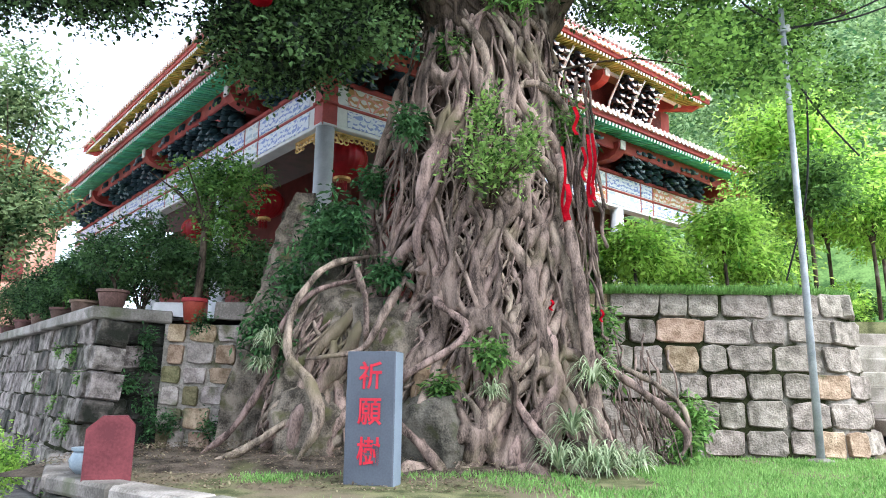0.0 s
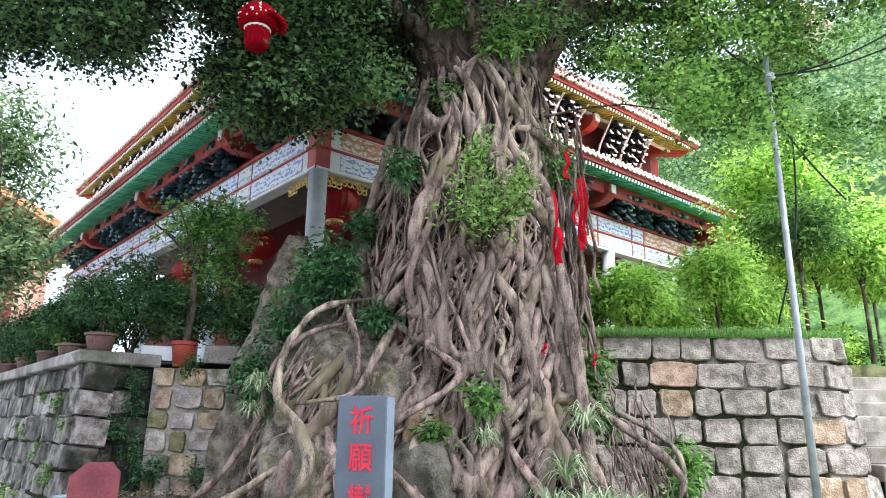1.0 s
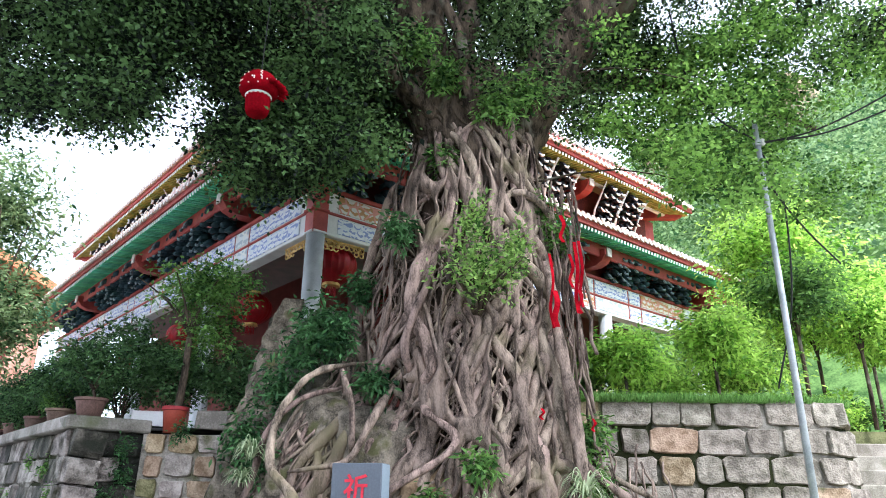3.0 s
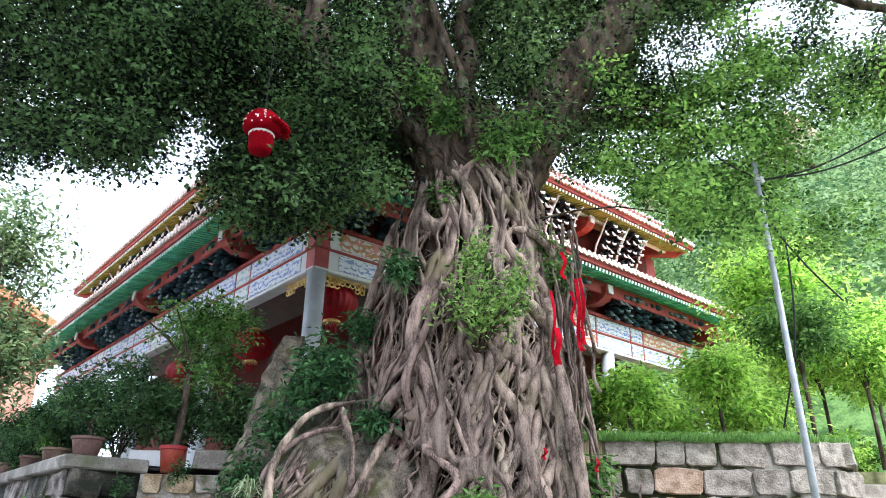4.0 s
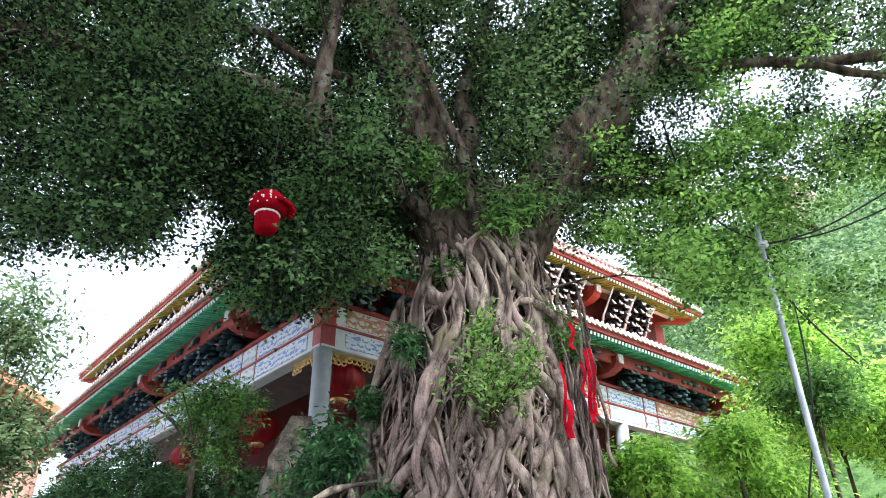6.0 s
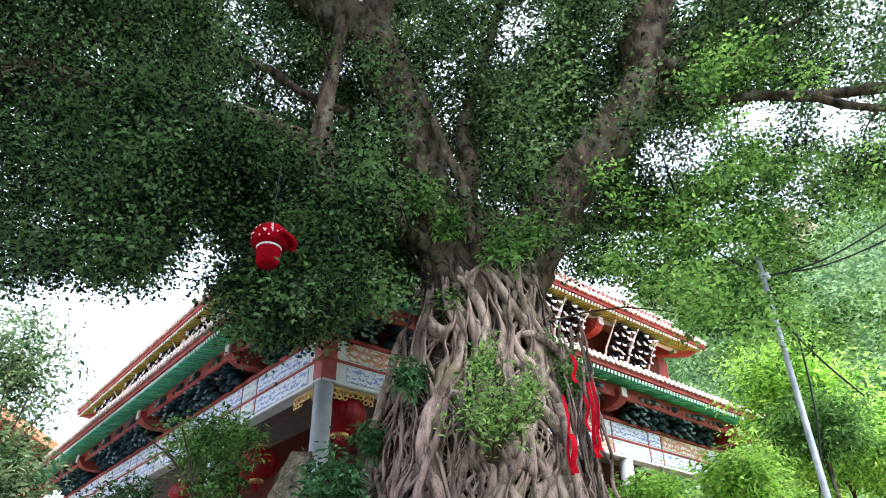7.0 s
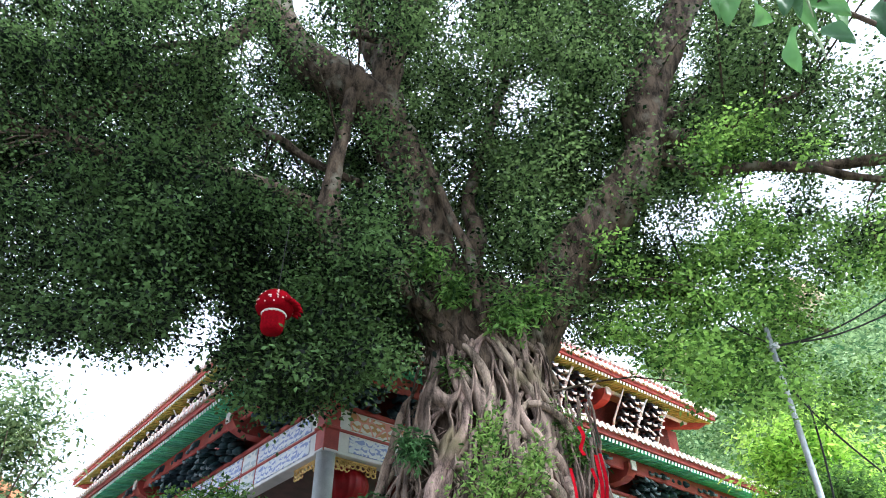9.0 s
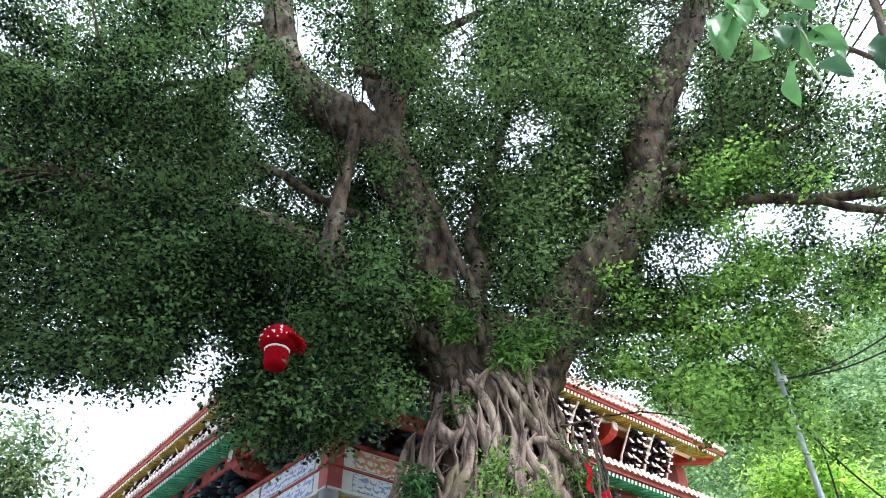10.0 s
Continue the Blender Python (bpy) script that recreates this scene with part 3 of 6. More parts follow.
# height, left and right limits of the root veil
VEIL = ((0.0, -2.1, 1.8), (0.4, -1.85, 1.62), (0.95, -1.62, 1.52), (1.4, -1.3, 1.47), (1.87, -0.98, 1.43), (2.35, -0.82, 1.33), (2.95, -0.72, 1.28), (3.85, -0.52, 1.25), (4.7, -0.36, 1.17), (5.4, -0.2, 1.0))
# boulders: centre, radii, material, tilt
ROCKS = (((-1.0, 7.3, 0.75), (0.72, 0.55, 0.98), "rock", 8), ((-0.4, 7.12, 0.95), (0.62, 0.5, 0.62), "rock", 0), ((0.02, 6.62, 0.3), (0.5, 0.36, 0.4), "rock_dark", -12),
         ((-1.2, 6.98, 0.3), (0.52, 0.4, 0.42), "rock", 5), ((0.0, 6.9, 0.78), (0.44, 0.34, 0.42), "rock_brown", 20))
ROCK_LABEL = {"rock": "grey lichen-spotted boulder held by fig roots", "rock_brown": "brown weathered boulder under the fig roots", "rock_dark": "dark mossy boulder at the fig tree's foot"}


def boulder(centre, radii, material, tilt, label, seed, cut=0.0, sharp=0.16):
    bm = bmesh.new()
    bmesh.ops.create_icosphere(bm, subdivisions=5, radius=1)
    o = Vector((seed * 3.1, seed * 1.7, seed))
    for q in bm.verts:
        p = q.co.copy()
        r = 1 + sharp * 1.6 * noise.noise(p * 1.1 + o) + sharp * 0.7 * noise.noise(p * 2.7 + o) - sharp * 0.55 * abs(noise.noise(p * 4.3 + o)) + sharp * 0.3 * noise.noise(p * 9 + o) + 0.025 * noise.noise(p * 22 + o)
        p = p * r
        p = Vector([max(-0.86, min(0.86, c)) for c in p])
        q.co = Vector((p.x * radii[0], p.y * radii[1], p.z * radii[2]))
        if cut:
            q.co.x *= 1 - cut * (q.co.z / radii[2])
    me = bpy.data.meshes.new("boulder")
    bm.to_mesh(me)
    bm.free()
    me.shade_smooth()
    me.materials.append(M[material])
    ob = new("boulder", me)
    ob.matrix_basis = pose(*centre, 0, tilt, seed * 20)
    return tagged(ob, label, "boulder")


for i, (c, r, m, tilt) in enumerate(ROCKS):
    boulder(c, tuple(k * 1.16 for k in r), m, tilt, ROCK_LABEL[m], i + 1)
bm = bmesh.new()
bmesh.ops.create_cube(bm, size=1)
bmesh.ops.subdivide_edges(bm, edges=bm.edges, cuts=26, use_grid_fill=True)
for q in bm.verts:
    p = q.co.copy()
    h = p.z + 0.5
    r = 0.72 + 0.28 * min(1.0, 0.62 / max(0.3, math.hypot(p.x, p.y) * 1.4))
    w = (1 - 0.62 * h ** 1.4) * r
    x, y, z = p.x * 1.0 * w + 0.26 * h, p.y * 0.75 * (1 - 0.4 * h), h * 2.85
    z -= 0.5 * h * max(0.0, -p.x)
    o = Vector((x, y, z))
    d = 0.11 * noise.noise(o * 1.6) - 0.08 * abs(noise.noise(o * 3.3 + Vector((4, 0, 0)))) + 0.035 * noise.noise(o * 9) + 0.014 * noise.noise(o * 24)
    q.co = o + Vector((p.x, p.y, 0.25 * p.z)).normalized() * d
me = bpy.data.meshes.new("standing_rock")
bm.to_mesh(me)
bm.free()
me.materials.append(M["rock"])
ob = new("standing_rock", me)
ob.matrix_basis = pose(-1.92, 7.66, -0.05, 0, 0, 8)
tagged(ob, "tall pointed grey rock standing beside the fig tree", "rock")
# the dark stone colour stands in for shade behind the roots
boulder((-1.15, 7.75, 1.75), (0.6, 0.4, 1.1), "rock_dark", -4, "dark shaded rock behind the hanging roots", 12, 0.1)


def front(x, z):
    """How far forward the trunk or a rock reaches at x, z."""
    cx, cy, a, b = lerp_table(z, CORE)
    u = (x - cx) / a
    best = cy - b * math.sqrt(max(0.0, 1 - u * u)) if abs(u) < 1 else cy + 0.25 * (abs(u) - 1)
    for (rx, ry, rz), (p, q, h), _, _ in ROCKS:
        p, q, h = p * 1.12, q * 1.12, h * 1.12
        d = ((x - rx) / p) ** 2 + ((z - rz) / h) ** 2
        if d < 1:
            best = min(best, ry - q * math.sqrt(1 - d))
    return best


def core_mesh():
    g = Geo()
    rows, seg = 70, 72
    vs, fs = [], []
    for i in range(rows + 1):
        z = -0.1 + 5.9 * i / rows
        cx, cy, a, b = lerp_table(z, CORE)
        for k in range(seg):
            t = 2 * math.pi * k / seg
            ridge = 0.09 * noise.noise(Vector((math.cos(t) * 3.2, math.sin(t) * 3.2, z * 0.7))) + 0.07 * noise.noise(Vector((math.cos(t) * 8, math.sin(t) * 8, z * 1.3))) + 0.06 * noise.noise(Vector((math.cos(t) * 16, math.sin(t) * 16, z * 2)))
            s = 0.78 + ridge + 0.12 * max(0.0, min(1.0, (z - 4.0) / 0.5))
            vs.append((cx + a * s * math.cos(t), cy + b * s * math.sin(t), z))
    for i in range(rows):
        for k in range(seg):
            p, q = i * seg + k, i * seg + (k + 1) % seg
            fs.append((p, q, q + seg, p + seg))
    fs.append(tuple(rows * seg + k for k in range(seg)))
    return g.add(vs, fs)


# core bark darker than the roots, so its colour deepens the gaps' shade
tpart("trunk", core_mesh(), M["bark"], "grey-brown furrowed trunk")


def smooth_path(pts, n):
    """Catmull-Rom through rows of numbers."""
    p = np.array(pts, float)
    p = np.vstack([2 * p[0] - p[1], p, 2 * p[-1] - p[-2]])
    out = []
    for t in np.linspace(0, len(pts) - 1 - 1e-6, n):
        i = int(t)
        f = t - i
        a, b, c, d = p[i:i + 4]
        out.append(0.5 * (2 * b + (c - a) * f + (2 * a - 5 * b + 4 * c - d) * f * f + (3 * b - a - 3 * c + d) * f ** 3))
    return np.array(out)


def net_ridge(a, b, width):
    """Height of a net of fused strands: 1 on a strand's crest, below 0 in the eyes between."""
    d, _ = noise.voronoi(Vector((a, b, 0.0)))
    e = (d[1] - d[0]) / width
    return math.sqrt(max(0.0, 1 - e * e)) if e < 1 else -min(1.0, (e - 1) * 2.2)


def root_mat():
    """The fused net of roots that wraps the trunk, with open eyes between the strands."""
    cols, rows = 270, 400
    vs, fs, deep = [], [], []
    for i in range(rows + 1):
        z = 0.0 + 4.55 * i / rows
        xl, xr = lerp_table(z, VEIL)
        for k in range(cols + 1):
            u = -1 + 2 * k / cols
            x = xl + (u + 1) / 2 * (xr - xl)
            wx = 0.12 * noise.noise(Vector((u * 2.2, z * 1.3, 7))) + 0.05 * noise.noise(Vector((u * 6, z * 4, 2)))
            wz = 0.3 * noise.noise(Vector((u * 2.0, z * 1.1, 31)))
            loose = max(0.0, min(1.0, (0.0 - x) * 3.5)) * max(0.0, min(1.0, (2.05 - z) * 2.2))     # rock shows between the roots here
            top = max(0.0, z - 4.0 - 0.3 * noise.noise(Vector((u * 3, 1, 8))))
            thick = 0.135 + 0.06 * noise.noise(Vector((u * 2.6, z * 1.1, 3))) - 0.13 * loose + 0.05 * max(0.0, 1.2 - z)
            big = net_ridge((u + wx) * 5.2, (z + wz) * 1.0, max(0.012, thick))
            fine = net_ridge((u + wx) * 10.5 + 5.3, (z + wz) * 2.2 + 2.1, max(0.01, 0.1 - 0.1 * loose + 0.04 * noise.noise(Vector((u * 3, z * 2, 11)))))
            h = max(0.09 * big if big > 0 else 0.25 * big, (0.045 * fine - 0.035) if fine > 0 else 0.2 * fine - 0.035) + 0.03
            deep.append(h < -0.055 or top > 0.45 or loose > 0.55)
            h += 0.014 * noise.noise(Vector((x * 11, z * 2.6, 1))) + 0.008 * noise.noise(Vector((x * 30, z * 7, 4)))
            edge = max(0.0, abs(u) - 0.9) * 10
            vs.append((x, front(x, z) - h + 0.35 * edge * edge + 0.25 * top, z))
    n = cols + 1
    for i in range(rows):
        for k in range(cols):
            a = i * n + k
            if not (deep[a] or deep[a + 1] or deep[a + n] or deep[a + n + 1]):
                fs.append((a, a + 1, a + n + 1, a + n))
    used = sorted({q for f in fs for q in f})
    at = {q: k for k, q in enumerate(used)}
    me = bpy.data.meshes.new("root_net")
    me.from_pydata([vs[q] for q in used], [], [tuple(at[q] for q in f) for f in fs])
    me.shade_smooth()
    me.materials.append(M["root"])
    return me


part("root_net", root_mat(), M["root"], TREE, "fused net of grey-brown roots with dark eyes", at=Matrix.Translation(-T0))

rr = random.Random(21)


def strands(seed, z_top, target, r_lo, r_hi, lift, kick, fuse, span=(-1.0, 1.0), bare=True):
    """Roots that run down the trunk, fork and grow together again; gives rows of (x, y, z, radius)."""
    r = random.Random(seed)
    step, live, done = 0.045, [], []

    def begin(u, v, rad, age=0):
        live.append({"u": u, "v": v, "r": rad, "a": age, "k": r.uniform(0, 99), "p": [], "l": lift * r.uniform(0.5, 1.3)})

    n0 = int(target[0][1])
    waiting = [(span[0] + 0.05 + (span[1] - span[0] - 0.1) * (i + r.uniform(0.15, 0.85)) / n0, z_top - r.uniform(0, 0.9) ** 1.0) for i in range(n0)]
    z = z_top
    while z > 0.0:
        xl, xr = lerp_table(z, VEIL)
        for w in [w for w in waiting if w[1] >= z]:
            waiting.remove(w)
            begin(w[0], 0.0, r.uniform(r_lo, r_hi) * 1.1)
        for q in live:
            pull = 0.5 * noise.noise(Vector((q["u"] * 1.6, z * 0.8, seed))) + 0.9 * noise.noise(Vector((q["k"], z * 1.7, 3))) + 0.4 * noise.noise(Vector((q["k"], z * 5, 8)))
            q["v"] = q["v"] * 0.86 + pull * 0.3
            q["u"] += q["v"] * step * 2 / (xr - xl)
            if not span[0] < q["u"] < span[1]:
                q["u"], q["v"] = min(max(q["u"], span[0]), span[1]), -q["v"] * 0.5
            x = xl + (q["u"] + 1) / 2 * (xr - xl)
            rad = q["r"] * (1 + 0.22 * noise.noise(Vector((q["k"], 5, z * 3)))) * min(1.0, 0.18 + 0.07 * q["a"])
            q["p"].append((x, front(x, z) - rad * q["l"] + 0.16 * max(0.0, 1 - q["a"] / 9), z, rad))
            q["a"] += 1
        live.sort(key=lambda q: q["u"])
        for a, b in zip(live[:-1], live[1:]):
            if "gone" in a or "gone" in b or min(a["a"], b["a"]) < 7:
                continue
            if b["p"][-1][0] - a["p"][-1][0] < fuse * (a["r"] + b["r"]) and r.random() < 0.4:
                thin, stout = (a, b) if a["r"] < b["r"] else (b, a)
                x, y, zz, rad = stout["p"][-1]
                thin["p"].append((x, y, z - 0.05, thin["r"] * 0.8))
                stout["r"] = min(r_hi * 1.5, math.sqrt(stout["r"] ** 2 + 0.45 * thin["r"] ** 2))
                thin["gone"] = True
                done.append(thin)
        live = [q for q in live if "gone" not in q]
        want = float(np.interp(-z, [-t for t, _ in target], [c for _, c in target]))
        tries = 0
        while len(live) < want and tries < 6:
            tries += 1
            q = r.choice(live) if live else None
            if q is None or q["a"] < 6 or q["r"] < r_lo * 0.8:
                continue
            if bare and q["p"][-1][0] < -0.15 and z < 1.9 and r.random() < 0.75:
                continue
            side = r.choice((-1, 1))
            begin(q["u"], side * kick * r.uniform(0.6, 1.3), q["r"] * r.uniform(0.55, 0.85))
            live[-1]["p"].append(q["p"][-1][:3] + (q["r"] * 0.6,))
            live[-1]["a"] = 8
            q["v"] -= side * kick * 0.4
            q["r"] *= 0.9
        z -= step
    for q in live:
        x, y, z, rad = q["p"][-1]
        side, w = (1 if x > 0.4 else -1), r.uniform(0.08, 0.4)
        q["p"] += [(x + side * w * 0.5, y - 0.06 - w * 0.3, 0.05, rad * 0.95), (x + side * w, y - 0.1 - w * 0.6, -0.05, rad * 0.5)]
    out = []
    for q in done + live:
        pts = q["p"]
        for _ in range(3):        # ease the jumps from rock to trunk
            pts = [pts[0]] + [(b[0], (a[1] + 2 * b[1] + c[1]) / 4, b[2], b[3]) for a, b, c in zip(pts, pts[1:], pts[2:])] + [pts[-1]]
        if len(pts) > 4:
            out.append(pts)
    return out


# stout roots, each its own piece
for i, q in enumerate(strands(5, 5.0, ((5.0, 22), (3.2, 30), (2.0, 36), (1.0, 40), (0.0, 44)), 0.02, 0.05, 0.9, 1.1, 0.55)):
    tpart("root", Geo().tube([c[:3] for c in q], [max(0.008, c[3]) for c in q], 9, 0.28, i), M["root"])
# roots over the boulders
for i, q in enumerate(strands(31, 2.35, ((2.35, 9), (1.4, 15), (0.7, 20), (0.0, 24)), 0.014, 0.036, 1.1, 1.2, 0.5, (-1.06, -0.1), False)):
    tpart("root", Geo().tube([c[:3] for c in q], [max(0.006, c[3]) for c in q], 9, 0.28, i), M["root"])
# thinner ones that cross over them
for i, q in enumerate(strands(9, 3.9, ((3.9, 16), (2.8, 36), (1.4, 42), (0.0, 30)), 0.008, 0.02, 2.8, 1.9, 0.4)):
    tpart("root", Geo().tube([c[:3] for c in q], [max(0.005, c[3]) for c in q], 7, 0.2, i), M["root"])
# the finest web
g = Geo()
for i, q in enumerate(strands(14, 3.6, ((3.6, 10), (2.2, 34), (1.2, 24), (0.0, 16)), 0.005, 0.01, 5.0, 2.2, 0.3)):
    g.tube([c[:3] for c in q], [max(0.004, c[3]) for c in q], 5, 0.1, i)
tagged(tpart("root_web", g, M["root"]), kind="stuff")

# roots that stand out one by one: x, y, z, radius
hero_count = 0


def hero(*rows):
    """One of the roots that stand free of the net, rows of x, y, z, girth."""
    global hero_count
    hero_count += 1
    q = smooth_path(rows, 9 * len(rows))
    m = np.linspace(0, 1, len(q))
    q[:, 1] += 0.24 * np.maximum(0, 1 - m * 5) + (0.24 * np.maximum(0, 1 - (1 - m) * 5) if q[-1, 2] > 0.4 else 0)
    taper = np.minimum(1, np.minimum(m, 1 - m) * 7 + 0.25)
    tpart("root", Geo().tube(q[:, :3], np.maximum(q[:, 3] * 0.6 * taper, 0.008), 12, 0.34, hero_count + 50), M["root"])


hero((-0.62, 6.6, 2.0, 0.05), (-1.1, 6.62, 1.85, 0.055), (-1.4, 6.6, 1.45, 0.06), (-1.42, 6.5, 1.0, 0.07), (-1.2, 6.4, 0.75, 0.085), (-1.08, 6.3, 0.4, 0.09), (-1.25, 6.25, 0.05, 0.06))
hero((-0.8, 6.55, 1.75, 0.04), (-1.2, 6.6, 1.6, 0.045), (-1.5, 6.62, 1.3, 0.05), (-1.65, 6.7, 0.8, 0.05), (-1.95, 6.7, 0.3, 0.06), (-2.3, 6.7, 0.02, 0.04))
hero((-1.3, 6.45, 0.95, 0.03), (-1.0, 6.42, 0.98, 0.035), (-0.72, 6.4, 1.05, 0.045), (-0.55, 6.4, 1.35, 0.06), (-0.35, 6.42, 1.75, 0.06))
hero((-0.7, 6.4, 1.02, 0.05), (-0.72, 6.45, 1.5, 0.05), (-0.88, 6.6, 1.95, 0.04))
hero((-0.55, 6.2, 0.6, 0.055), (-0.3, 6.2, 0.82, 0.06), (0.1, 6.22, 1.06, 0.055), (0.22, 6.3, 1.25, 0.06), (-0.02, 6.35, 1.45, 0.06), (-0.1, 6.4, 1.65, 0.05))
hero((-0.45, 6.15, 0.45, 0.05), (-0.25, 6.12, 0.3, 0.065), (-0.05, 6.1, 0.1, 0.07), (0.05, 6.05, -0.03, 0.05))
hero((1.25, 6.9, 1.6, 0.07), (1.45, 6.75, 1.05, 0.06), (1.75, 6.65, 0.78, 0.065), (2.05, 6.6, 0.55, 0.07), (2.25, 6.6, 0.32, 0.06), (2.2, 6.6, 0.12, 0.04))
hero((1.35, 6.95, 1.3, 0.05), (1.7, 6.8, 0.95, 0.045), (2.05, 6.75, 0.75, 0.04), (2.3, 6.75, 0.5, 0.04), (2.32, 6.7, 0.1, 0.03))
hero((1.3, 7.0, 2.6, 0.045), (1.5, 6.95, 2.1, 0.04), (1.58, 6.9, 1.6, 0.035), (1.62, 6.9, 1.1, 0.03), (1.6, 6.9, 0.85, 0.03))
hero((1.1, 6.75, 3.35, 0.08), (1.16, 6.6, 2.8, 0.085), (1.2, 6.5, 2.2, 0.09), (1.3, 6.45, 1.5, 0.1), (1.35, 6.4, 0.8, 0.1), (1.42, 6.3, 0.3, 0.1), (1.6, 6.2, 0.0, 0.06))
hero((0.55, 6.5, 0.8, 0.05), (0.75, 6.25, 0.45, 0.06), (0.9, 6.15, 0.2, 0.07), (0.7, 6.1, 0.0, 0.06))
hero((-1.1, 6.6, 0.6, 0.05), (-1.45, 6.5, 0.35, 0.06), (-1.75, 6.45, 0.15, 0.055), (-2.1, 6.4, 0.0, 0.03))
hero((0.55, 6.55, 3.75, 0.05), (0.95, 6.6, 3.72, 0.06), (1.2, 6.72, 3.55, 0.07), (1.3, 6.9, 3.25, 0.06), (1.28, 6.95, 2.6, 0.05))
hero((0.62, 6.62, 5.0, 0.05), (0.8, 6.55, 4.6, 0.055), (0.82, 6.52, 4.2, 0.055), (0.9, 6.55, 3.8, 0.05))
hero((0.1, 6.55, 3.4, 0.06), (-0.05, 6.4, 2.7, 0.06), (-0.25, 6.35, 2.1, 0.065), (-0.15, 6.4, 1.7, 0.05))
# fringe of thin roots at the right foot and dangling strands
g = Geo()
for i in range(60):
    x, z = rr.uniform(1.2, 2.2), rr.uniform(0.3, 1.3)
    p = [(x, 6.9 + rr.uniform(-0.1, 0.15), z)]
    for k in range(7):
        x += rr.uniform(-0.03, 0.07)
        z = max(0.02, z - rr.uniform(0.04, 0.2))
        p.append((x, p[-1][1] - rr.uniform(-0.02, 0.05), z))
    g.tube(p, [0.012 - 0.001 * k for k in range(8)], 5)
for i in range(46):
    x, z = rr.uniform(1.15, 1.5), rr.uniform(2.0, 4.0)
    p = [(x, 6.85 + rr.uniform(-0.15, 0.15), z)]
    for k in range(9):
        x = min(1.62, x + rr.uniform(-0.04, 0.05))
        z -= rr.uniform(0.05, 0.25)
        p.append((x, p[-1][1] + rr.uniform(-0.03, 0.03), max(z, 0.3)))
    g.tube(p, [rr.uniform(0.009, 0.02)] * 10, 5)
tagged(tpart("root_fringe", g, M["root"]), kind="stuff")

limb_paths = []


def limb(*rows):
    """A limb through rows of x, y, z, radius."""
    q = smooth_path(rows, 16 * len(rows))
    limb_paths.append(q)
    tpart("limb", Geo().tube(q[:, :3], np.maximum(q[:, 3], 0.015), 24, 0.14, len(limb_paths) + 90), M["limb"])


# the left great limb, its forks and the root that hangs from it
limb((0.42, 7.05, 3.7, 0.42), (0.31, 7.00, 4.31, 0.44), (0.04, 6.95, 5.01, 0.38), (-0.18, 6.90, 5.87, 0.31), (-0.37, 6.80, 6.82, 0.33), (-0.70, 6.75, 7.73, 0.32), (-1.08, 6.70, 8.39, 0.34), (-1.56, 6.65, 8.82, 0.35), (-2.10, 6.60, 9.36, 0.31), (-2.55, 6.50, 10.10, 0.27), (-2.80, 6.40, 11.30, 0.24), (-2.96, 6.30, 12.92, 0.16))
limb((-0.91, 6.70, 8.20, 0.19), (-0.85, 6.65, 9.09, 0.225), (-0.73, 6.60, 9.86, 0.23), (-0.57, 6.50, 10.47, 0.22), (-0.41, 6.40, 11.47, 0.19), (-0.39, 6.30, 13.02, 0.13))
limb((-0.64, 6.90, 8.00, 0.118), (-0.79, 6.95, 8.92, 0.144), (-1.28, 7.00, 10.43, 0.165), (-1.53, 7.00, 12.33, 0.16), (-1.7, 7.00, 13.6, 0.1))
limb((-1.43, 6.60, 9.95, 0.08), (-0.89, 6.60, 9.86, 0.089), (-0.33, 6.60, 10.74, 0.085), (0.15, 6.60, 11.17, 0.075), (0.80, 6.60, 11.76, 0.05))
limb((-1.26, 6.50, 8.91, 0.099), (-1.33, 6.45, 7.97, 0.10), (-1.38, 6.40, 7.17, 0.10), (-1.42, 6.40, 6.48, 0.117), (-1.42, 6.45, 6.03, 0.16), (-1.22, 6.50, 5.56, 0.109), (-0.76, 6.50, 5.31, 0.082), (-0.34, 6.55, 4.99, 0.086), (0.0, 6.66, 4.65, 0.08))
# the right great limb and its arms
limb((0.6, 7.15, 3.9, 0.4), (0.84, 7.15, 4.67, 0.40), (1.26, 7.00, 5.37, 0.33), (1.66, 6.90, 5.94, 0.32), (2.11, 6.80, 6.49, 0.31), (2.45, 6.70, 6.94, 0.28), (2.68, 6.65, 7.45, 0.255), (2.75, 6.60, 8.07, 0.28), (3.02, 6.50, 8.79, 0.275), (3.39, 6.40, 9.62, 0.26), (3.84, 6.30, 10.49, 0.22), (4.58, 6.20, 12.22, 0.14))
limb((2.67, 6.60, 7.71, 0.125), (3.01, 6.50, 7.45, 0.139), (3.38, 6.40, 7.37, 0.10), (3.92, 6.30, 7.57, 0.063), (4.77, 6.20, 8.00, 0.034))
limb((2.66, 6.60, 7.27, 0.091), (3.32, 6.60, 6.93, 0.068), (3.98, 6.50, 6.92, 0.069), (4.65, 6.40, 6.80, 0.071), (5.45, 6.30, 6.82, 0.073), (6.60, 6.20, 6.78, 0.06))
limb((4.58, 6.40, 6.80, 0.055), (4.98, 6.35, 6.59, 0.055), (5.52, 6.30, 6.48, 0.04), (6.2, 6.25, 6.5, 0.03))
